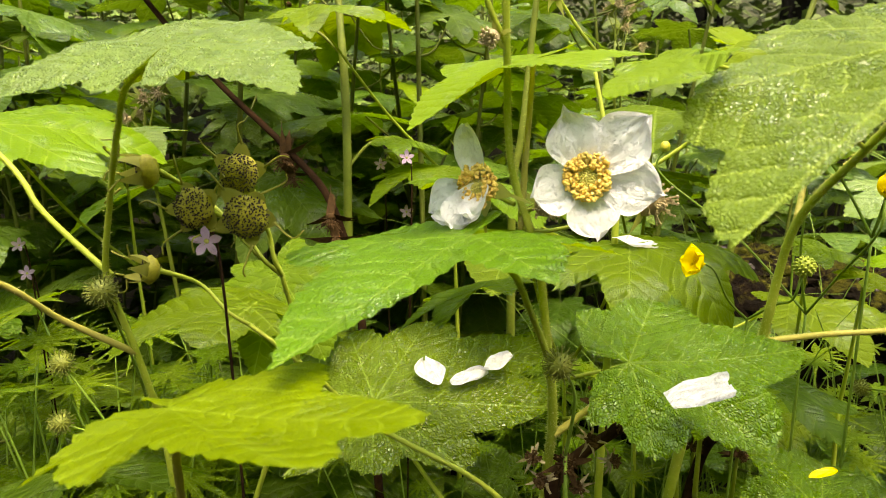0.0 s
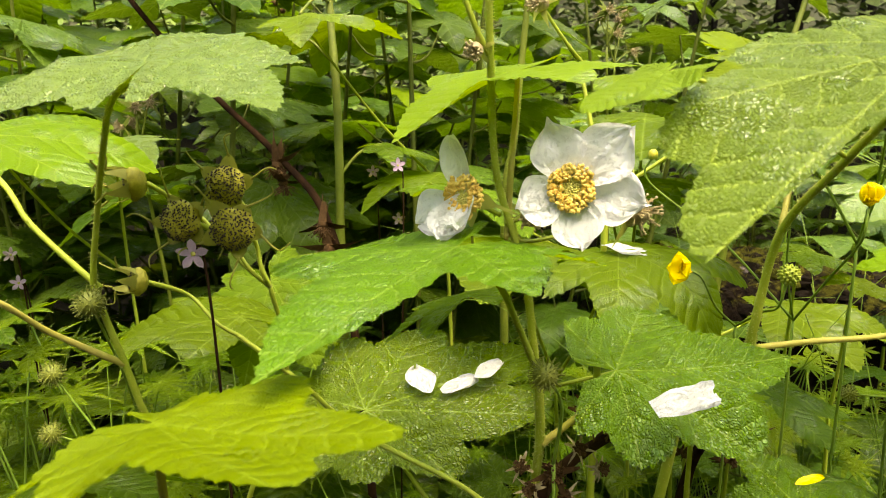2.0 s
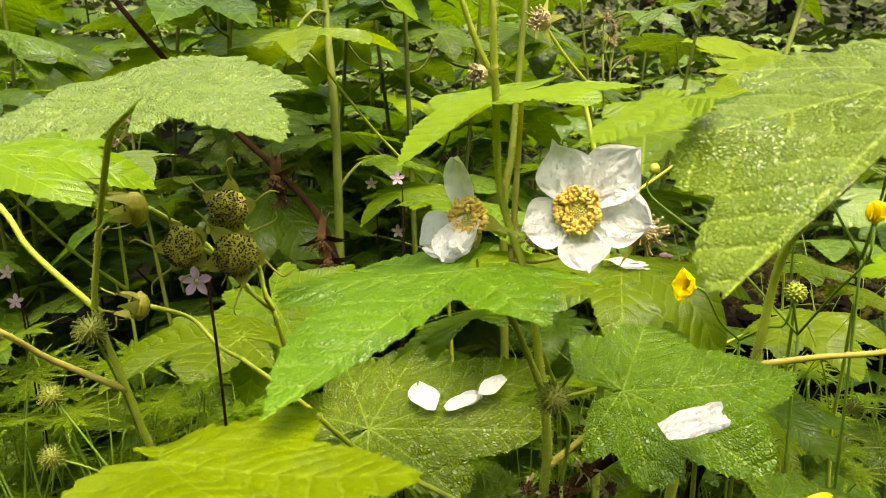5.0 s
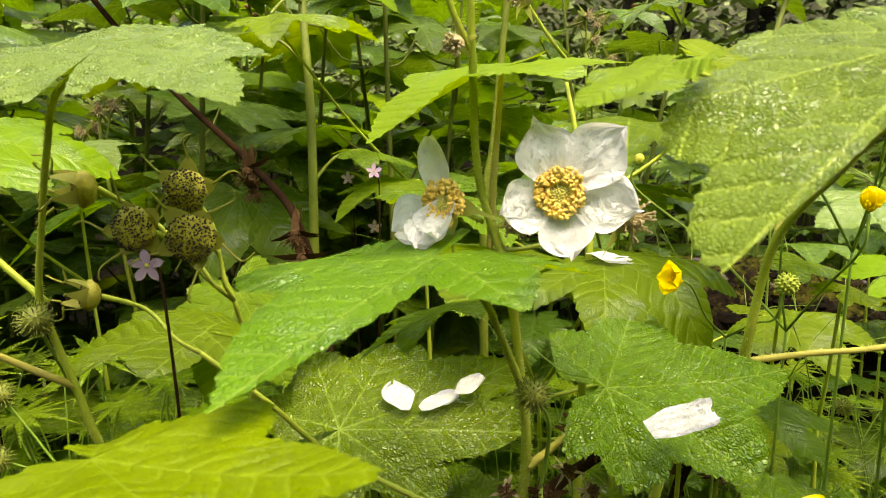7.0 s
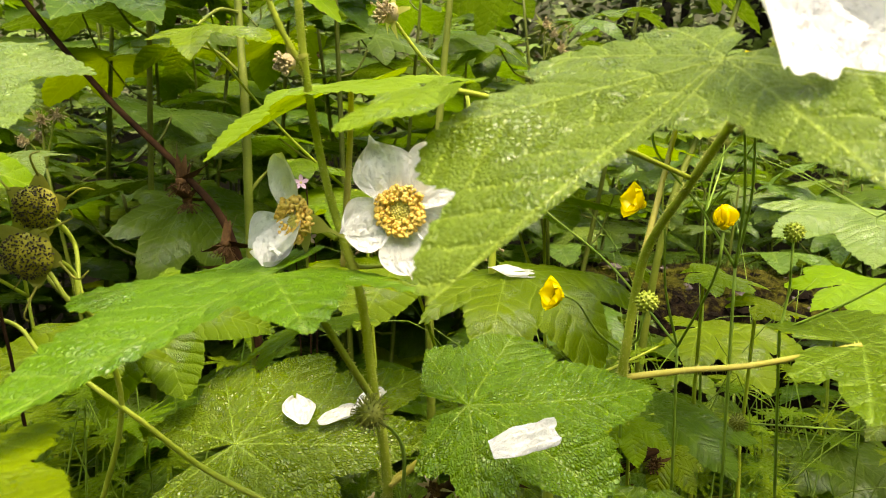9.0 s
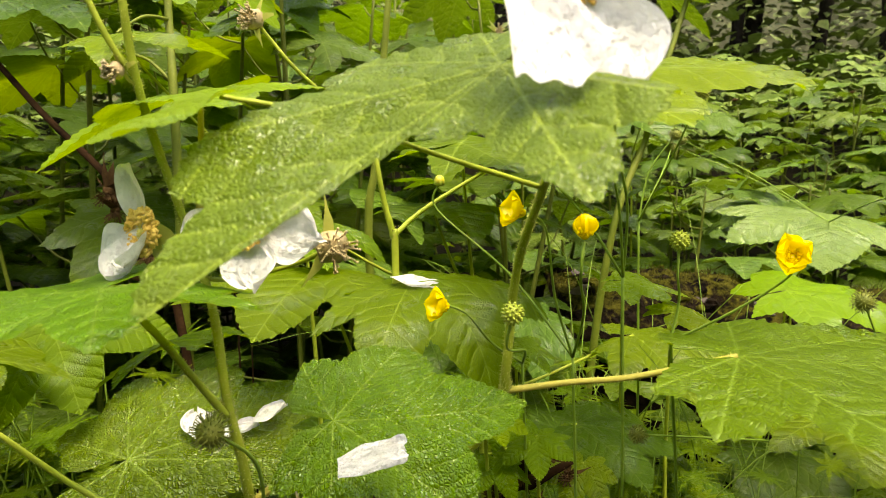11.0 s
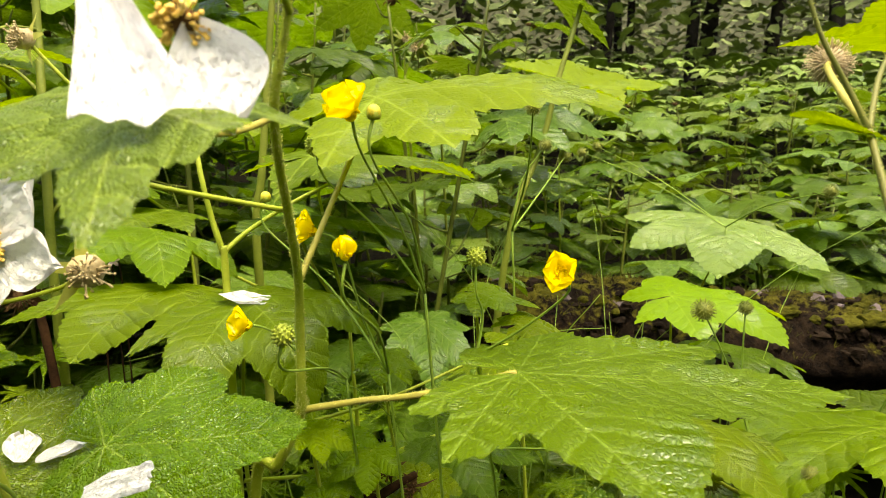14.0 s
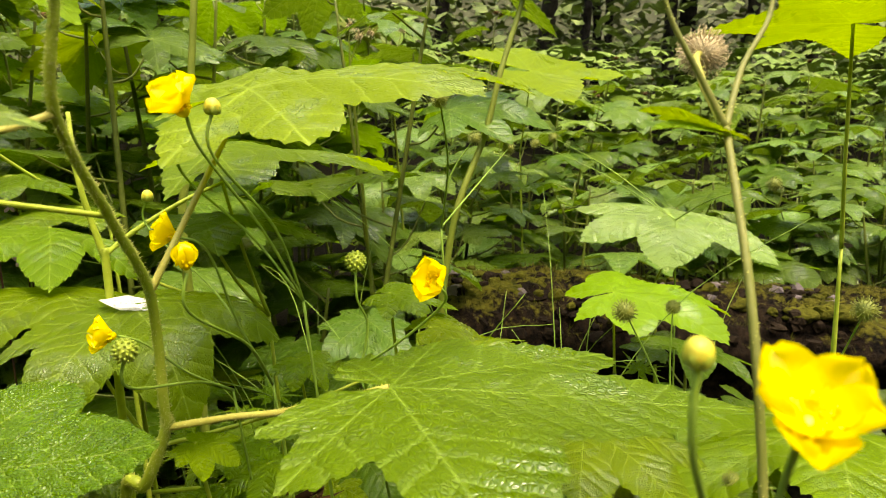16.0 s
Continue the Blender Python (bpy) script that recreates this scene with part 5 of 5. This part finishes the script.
def fallen_log():
    log = thing("fallen_log", (1.2, 1.16, rise(1.2, 1.16)), "rotting fallen log with yellow-green moss on top", "log")
    b, rng = Build(), random.Random(4)
    sides, n = 44, 170
    verts, faces = [], []
    for i in range(n + 1):
        x = 0.36 + 2.6 * i / n
        c = Vector((x, 1.17 - 0.03 * math.sin(x * 2), 0.315 - 0.09 * (x - 0.45)))
        for k in range(sides):
            a = 2 * math.pi * k / sides
            q = Vector((0, math.cos(a), math.sin(a)))
            r = 0.160 * (1 + 0.16 * noise.noise((x * 6, q.y * 1.5, q.z * 1.5)) + 0.10 * noise.noise((x * 22, q.y * 5, q.z * 5)) + 0.06 * noise.noise((x * 60, q.y * 14, q.z * 14)))
            under = max(0.0, min(1.0, (0.45 - q.z) * 5)) * max(0.0, min(1.0, -q.y * 2))
            verts.append(c + Vector((0.02 * noise.noise((i, k, 1)), q.y * r * (1.1 - 0.5 * under), q.z * r)))
        if i:
            o = (i - 1) * sides
            faces += [(o + k, o + (k + 1) % sides, o + sides + (k + 1) % sides, o + sides + k) for k in range(sides)]
    faces += [tuple(range(sides))[::-1], tuple(range(n * sides, (n + 1) * sides))]
    b.add(verts, faces)
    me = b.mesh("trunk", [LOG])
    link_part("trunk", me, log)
    fuzz = Build()
    for q in me.polygons:
        if q.normal.z > 0.72 and q.center.x < 2.2 and noise.noise(q.center * 9) > -0.15:
            for _ in range(3):
                p = q.center + Vector((rng.uniform(-0.008, 0.008), rng.uniform(-0.012, 0.012), 0))
                d = (q.normal + Vector((rng.uniform(-0.7, 0.7), rng.uniform(-0.7, 0.7), rng.uniform(-0.2, 0.6)))) * rng.uniform(0.006, 0.016)
                s = d.orthogonal().normalized() * 0.0015
                fuzz.add([p - s, p + s, p + d, p + d.cross(s).normalized() * 0.0015], [(0, 1, 2), (1, 3, 2), (3, 0, 2)])
    link_part("moss_tuft", fuzz.mesh("moss_tuft", [MOSS]), log, None, "short ochre-green moss")
    for j in range(60):
        x = 0.40 + rng.random() ** 1.3 * 1.9
        m = Build()
        w = rng.uniform(0.018, 0.05)
        c = Vector((x, 1.14 + rng.uniform(-0.10, 0.07), 0.315 - 0.09 * (x - 0.45) + rng.uniform(0.125, 0.15)))
        ball(m, c, w * 0.8, rng.uniform(0.35, 0.6), 10, 16, 0, 0.22, rng)
        link_part("moss_cushion", m.mesh("moss_cushion", [MOSS]), log)
    crumbs = Build()
    for j in range(700):
        x = 0.38 + rng.random() ** 1.2 * 1.7
        a = radians(rng.uniform(38, 150))
        c = Vector((x, 1.17 - 0.03 * math.sin(x * 2) - 0.178 * math.cos(a) * 1.02, 0.315 - 0.09 * (x - 0.45) + 0.160 * math.sin(a)))
        # Low front crumbs get only the near-black colour, standing for shade.
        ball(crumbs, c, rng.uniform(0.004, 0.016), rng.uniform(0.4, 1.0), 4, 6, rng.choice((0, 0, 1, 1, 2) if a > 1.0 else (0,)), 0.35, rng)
    bits = link_part("crumbled_bark", crumbs.mesh("crumbled_bark", [SHADED_ROT, MOSS, STONE], False), log, None, "crumbs of rotten bark, darkened for shade, and moss")
    bits["kind"] = "stuff"
    for j in range(12):
        x = 0.5 + 0.14 * j + rng.uniform(-0.05, 0.05)
        m = Build()
        ball(m, (x, 1.09 + rng.uniform(-0.04, 0.04), 0.315 - 0.09 * (x - 0.45) + 0.135), rng.uniform(0.015, 0.045), 0.7, 7, 11, 0, 0.25, rng)
        link_part("bark_chunk", m.mesh("bark_chunk", [STONE if j % 2 else SHADED_ROT], False), log)


fallen_log()

# ---- the thicket behind ----


def thicket_plant(name, seed, height, leaves, size, mats, at=(0, 0, 0), flowers=0):
    rng = random.Random(seed)
    plant = thing(name, (0, 0, 0), "", "plant", "thimbleberry plants")
    b = Build()
    lean = Vector((rng.uniform(-0.08, 0.08), rng.uniform(-0.08, 0.08), 0))
    spine = [Vector((0, 0, -0.03)), lean * 0.3 + Vector((0, 0, height * 0.4)), lean * 0.7 + Vector((0, 0, height * 0.75)), lean + Vector((0, 0, height))]
    tube(b, spine, [0.0045, 0.0038, 0.003, 0.0018], 6, 4)
    line = glide(spine, 0.003, 8)
    for k in range(leaves):
        t = 0.28 + 0.72 * (k + rng.uniform(0, 0.6)) / leaves
        q = line[min(int(t * (len(line) - 1)), len(line) - 1)][0]
        az = 137.5 * k + rng.uniform(-25, 25)
        out = Vector((-math.sin(radians(az)), math.cos(radians(az)), 0))
        l = rng.uniform(0.05, 0.11) * (1.25 - 0.5 * t)
        end = q + out * l + Vector((0, 0, l * rng.uniform(0.3, 0.9)))
        tube(b, [q, q + out * l * 0.5 + Vector((0, 0, l * 0.15)), end], [0.0018, 0.0014, 0.0011], 5, 3)
        me = rng.choice(mats)
        s = size * rng.uniform(0.65, 1.1)
        link_part("leaf", me, plant, pose(*end, rng.uniform(-32, 2), rng.uniform(-14, 14), az + rng.uniform(-25, 25)) @ Matrix.Scale(s, 4))
    for k in range(flowers):
        q = line[-1][0] + Vector((rng.uniform(-0.03, 0.03), rng.uniform(-0.03, 0.03), rng.uniform(0.0, 0.04)))
        tube(b, [line[-1][0], line[-1][0].lerp(q, 0.6), q], 0.001, 5, 3)
        ball(b, q, 0.007, 0.8, 5, 8, 1, 0.25, rng)
        for i in range(5):
            a = 1.2566 * i
            tube(b, [q, q + Vector((math.cos(a), math.sin(a), 0.2)) * 0.008, q + Vector((math.cos(a), math.sin(a), rng.uniform(-0.5, 0.5))) * 0.016], [0.002, 0.0012, 0.0003], 4, 2, 1)
    link_part("stem", b.mesh("stem", [SHADE_STEM, DRY]), plant)
    plant.location = at
    return plant


def stock(material, count, first, **shape):
    rng = random.Random(first)
    return [leaf_mesh("leaf", material, first + k, 150, 6, wide=rng.uniform(0.9, 1.1), curl=rng.uniform(0.2, 0.7), roll=rng.uniform(0.1, 0.5), fold=rng.uniform(0.06, 0.2),
                      teeth=52, tooth=0.035, lobes=any_lobes(first + k), sinus=rng.uniform(0.60, 0.74), **shape) for k in range(count)]


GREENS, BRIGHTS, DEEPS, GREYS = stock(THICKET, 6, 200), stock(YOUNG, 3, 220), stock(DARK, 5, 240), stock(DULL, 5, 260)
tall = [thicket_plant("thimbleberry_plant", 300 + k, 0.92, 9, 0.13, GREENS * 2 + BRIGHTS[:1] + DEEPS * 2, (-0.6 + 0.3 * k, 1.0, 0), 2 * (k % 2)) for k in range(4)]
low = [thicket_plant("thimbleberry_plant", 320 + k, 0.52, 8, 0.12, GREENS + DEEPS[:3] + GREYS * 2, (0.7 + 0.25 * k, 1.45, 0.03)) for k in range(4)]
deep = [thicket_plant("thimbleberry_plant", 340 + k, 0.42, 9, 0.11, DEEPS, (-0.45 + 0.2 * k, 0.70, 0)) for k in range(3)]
far = [thicket_plant("thimbleberry_plant", 360 + k, 0.62, 9, 0.13, GREENS + GREYS * 2, (0.5 + 0.5 * k, 2.4, 0.16), k % 2) for k in range(4)]
TAGS = ((tall, "tall thimbleberry plant with large overlapping green leaves"), (low, "low thimbleberry plant with flat pale-green lobed leaves"),
        (deep, "low thicket plant with leaves coloured dark for shade"), (far, "thimbleberry plant of the thicket at the wood's edge"))
for kinds, label in TAGS:
    for p in kinds:
        tagged(p, label)


def fill(kinds, x0, x1, y0, y1, spacing, scale, seed, keep=lambda x, y: True):
    rng = random.Random(seed)
    y = y0
    while y < y1:
        x = x0 + rng.uniform(0, spacing)
        while x < x1:
            px, py = x + rng.uniform(-0.4, 0.4) * spacing, y + rng.uniform(-0.4, 0.4) * spacing
            if keep(px, py):
                copy_thing(rng.choice(kinds), pose(px, py, rise(px, py), rng.uniform(-6, 6), rng.uniform(-6, 6), rng.uniform(0, 360)) @ Matrix.Scale(rng.uniform(*scale), 4))
            x += spacing
        y += spacing


off_log = lambda x, y: not (x > 0.25 and 0.93 < y < 1.34)
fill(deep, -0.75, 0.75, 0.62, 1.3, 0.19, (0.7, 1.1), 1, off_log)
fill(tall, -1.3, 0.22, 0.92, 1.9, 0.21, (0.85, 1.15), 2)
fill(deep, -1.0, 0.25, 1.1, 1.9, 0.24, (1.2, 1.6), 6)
fill(low, 0.25, 2.3, 1.36, 2.3, 0.20, (0.85, 1.15), 3)
fill(tall, -2.2, 0.5, 1.95, 3.0, 0.36, (1.0, 1.3), 4)
fill(far, 0.4, 3.6, 2.3, 3.6, 0.34, (0.85, 1.2), 5)


def far_thicket(count, seed):
    """Leaves of the plants farther off, in tiers over the ground."""
    gen = np.random.default_rng(seed)
    shapes = [leaf_mesh("far_leaf", FAR_LEAF, 290 + k, 56, 2, curl=0.5, roll=0.4, teeth=18, tooth=0.05, lobes=any_lobes(290 + k), sinus=0.62) for k in range(3)]
    cos = []
    for me in shapes:
        co = np.empty(3 * len(me.vertices))
        me.vertices.foreach_get("co", co)
        cos.append((co.reshape(-1, 3), [tuple(q.vertices) for q in me.polygons]))
    verts, faces, n = [], [], 0
    for k in range(count):
        co, fs = cos[k % 3]
        y = 3.0 + 4.5 * gen.random()
        x = gen.uniform(-1.0 * y, 1.15 * y)
        if x < 0.4 and y < 3.4:
            continue
        h = gen.uniform(0.25, 0.8) * (1.25 if x < 0.5 else 1.0)
        m = np.array(Euler((gen.uniform(-0.6, 0.1), gen.uniform(-0.25, 0.25), gen.uniform(0, 6.28))).to_matrix()) * gen.uniform(0.08, 0.15)
        verts.append(co @ m.T + (x, y, rise(x, y) + h))
        faces += [tuple(i + n for i in f) for f in fs]
        n += len(co)
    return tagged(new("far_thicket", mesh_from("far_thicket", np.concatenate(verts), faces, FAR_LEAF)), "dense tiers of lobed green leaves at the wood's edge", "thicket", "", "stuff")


far_thicket(3200, 8)

# ---- herb layer at the foot ----
LACE = ((0, 1.0, 0), (22, 0.62, 0.02), (-22, 0.62, 0.02), (46, 0.9, 0), (-46, 0.9, 0), (68, 0.55, 0.02), (-68, 0.55, 0.02), (95, 0.75, 0), (-95, 0.75, 0), (135, 0.5, 0), (-135, 0.5, 0))
lace = [leaf_mesh("leaf", LEAF, 280 + k, 200, 6, lobes=LACE, sinus=0.36, teeth=30, tooth=0.10, curl=0.3, roll=0.2) for k in range(3)]


def herb(seed, at):
    rng = random.Random(seed)
    plant = thing("herb_robert", (0, 0, 0), "low herb with lacy divided green leaves", "wildflower", "herb robert")
    b = Build()
    for k in range(7):
        az = 137.5 * k + rng.uniform(-20, 20)
        h = rng.uniform(0.35, 0.56)
        out = Vector((-math.sin(radians(az)), math.cos(radians(az)), 0)) * rng.uniform(0.02, 0.09)
        end = out + Vector((0, 0, h))
        b = Build()
        tube(b, [(0, 0, -0.01), out * 0.4 + Vector((0, 0, h * 0.6)), end], [0.0012, 0.001, 0.0007], 5, 3)
        link_part("stem", b.mesh("stem", [THIN_STEM]), plant)
        link_part("leaf", rng.choice(lace), plant, pose(*end, rng.uniform(-25, 5), rng.uniform(-10, 10), az) @ Matrix.Scale(rng.uniform(0.040, 0.062), 4))
    plant.location = at
    return plant


herbs = [herb(400 + k, (-0.30 + 0.06 * k, 0.50 + 0.05 * k, 0)) for k in range(3)]
fill(herbs, -0.52, -0.12, 0.44, 0.64, 0.066, (0.8, 1.12), 11)


def bent_grass(seed, at):
    """A loose tuft of thin bent stems."""
    rng = random.Random(seed)
    tuft = thing("grass_tuft", (0, 0, 0), "loose tuft of thin bent green grass stems", "grass", "grass tufts")
    for k in range(6):
        b = Build()
        a, l = rng.uniform(0, 6.28), rng.uniform(0.06, 0.26)
        h = rng.uniform(0.42, 0.66)
        o = Vector((math.cos(a), math.sin(a), 0))
        tube(b, [(0, 0, -0.01), o * l * 0.3 + Vector((0, 0, h * 0.5)), o * l * 0.8 + Vector((0, 0, h * 0.85)), o * l * 1.4 + Vector((0, 0, h * rng.uniform(0.85, 1.05)))], [0.0008, 0.0007, 0.0005, 0.0003], 5, 5)
        link_part("blade", b.mesh("blade", [THIN_STEM]), tuft)
    tuft.location = at
    return tuft


tufts = [bent_grass(430 + k, (0.26 + 0.11 * k, 0.60 + 0.06 * k, 0)) for k in range(3)]
fill(tufts, 0.12, 0.60, 0.62, 0.90, 0.21, (0.75, 1.0), 14)
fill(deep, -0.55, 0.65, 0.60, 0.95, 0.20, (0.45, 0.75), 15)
fill(herbs, -0.05, 0.62, 0.50, 0.85, 0.10, (0.6, 1.0), 12)

# ---- the wood ----


def tree(seed, at, height, girth):
    rng = random.Random(seed)
    t = thing("tree", (0, 0, 0), "dark-barked forest tree round the thicket", "tree", "forest trees")
    b = Build()
    lean = Vector((rng.uniform(-0.5, 0.5), rng.uniform(-0.3, 0.3), 0))
    spine = [Vector((0, 0, -0.1))] + [lean * (k / 6) + Vector((rng.uniform(-0.06, 0.06), rng.uniform(-0.06, 0.06), height * k / 6)) for k in range(1, 7)]
    tube(b, spine, [girth * (1.25 - 0.16 * k) for k in range(7)], 14, 8, 0, 0.12)
    line = glide(spine, girth, 8)
    tips = []
    for k in range(16):
        f = rng.uniform(0.25, 1.0)
        q = line[int(f * (len(line) - 1))][0]
        a = rng.uniform(0, 6.28)
        l = rng.uniform(0.7, 1.8) * (1.2 - 0.6 * f)
        e = q + Vector((math.cos(a), math.sin(a), rng.uniform(0.1, 0.7))) * l
        tube(b, [q, q.lerp(e, 0.5) + Vector((0, 0, 0.1)), e], [girth * 0.3, girth * 0.18, girth * 0.06], 6, 4)
        tips.append((q, e))
    link_part("trunk", b.mesh("trunk", [BARK]), t)
    c = Build()
    for q, e in tips:
        for _ in range(110):
            p = q.lerp(e, rng.uniform(0.35, 1.15)) + Vector((rng.gauss(0, 0.22), rng.gauss(0, 0.22), rng.gauss(0, 0.16)))
            blade(c, p, rng.uniform(0.05, 0.10), rng)
    link_part("crown", c.mesh("crown", [FAR_LEAF]), t)
    t.location = at
    return t


def blade(build, p, s, rng):
    m = Euler((rng.uniform(-0.7, 0.7), rng.uniform(-0.7, 0.7), rng.uniform(0, 6.28))).to_matrix()
    pts = [(0, 0, 0), (0.35, 0.35, 0.04), (0.22, 0.75, 0.0), (0, 1.1, -0.1), (-0.22, 0.75, 0.0), (-0.35, 0.35, 0.04)]
    build.add([Vector(p) + m @ Vector(v) * s for v in pts], [(0, 1, 2, 3), (0, 3, 4, 5)])


trees = [tree(500 + k, (2.2 + 1.1 * k, 6.2 + 0.5 * k, rise(2.2 + 1.1 * k, 6.2)), 5.0, 0.035 + 0.016 * k) for k in range(3)]
rng = random.Random(9)
for k in range(48):
    if k < 32:
        x, y = rng.uniform(-8, 12), rng.uniform(5.6, 13.0)
    else:
        # Unseen trees behind the camera, added to cut low sky light.
        a, r = rng.uniform(radians(75), radians(285)), rng.uniform(7, 12)
        x, y = r * math.sin(a), r * math.cos(a)
    copy_thing(rng.choice(trees), pose(x, y, rise(x, y), rng.uniform(-3, 3), rng.uniform(-3, 3), rng.uniform(0, 360)) @ Matrix.Scale(rng.uniform(0.8, 1.3), 4))
b = Build()
for _ in range(26000):
    y = rng.uniform(4.8, 13.0)
    x = rng.uniform(-0.9 * y - 1, 1.0 * y + 1)
    blade(b, (x, y, rise(x, y) + rng.uniform(0.1, 1) ** 1.5 * 3.2), rng.uniform(0.06, 0.16), rng)
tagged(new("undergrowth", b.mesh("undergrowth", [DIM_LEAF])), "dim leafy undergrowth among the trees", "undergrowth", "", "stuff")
b = Build()
# Full ring: its unseen part is added to block the low sky.
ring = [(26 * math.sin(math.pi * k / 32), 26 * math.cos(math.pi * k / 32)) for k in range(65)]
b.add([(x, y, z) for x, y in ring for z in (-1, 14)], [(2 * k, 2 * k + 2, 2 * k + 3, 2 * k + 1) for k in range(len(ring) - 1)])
tagged(new("backdrop", b.mesh("backdrop", [DISTANCE])), "backdrop ring of dark distant forest, partly unseen behind the camera", "backdrop", "", "structure")
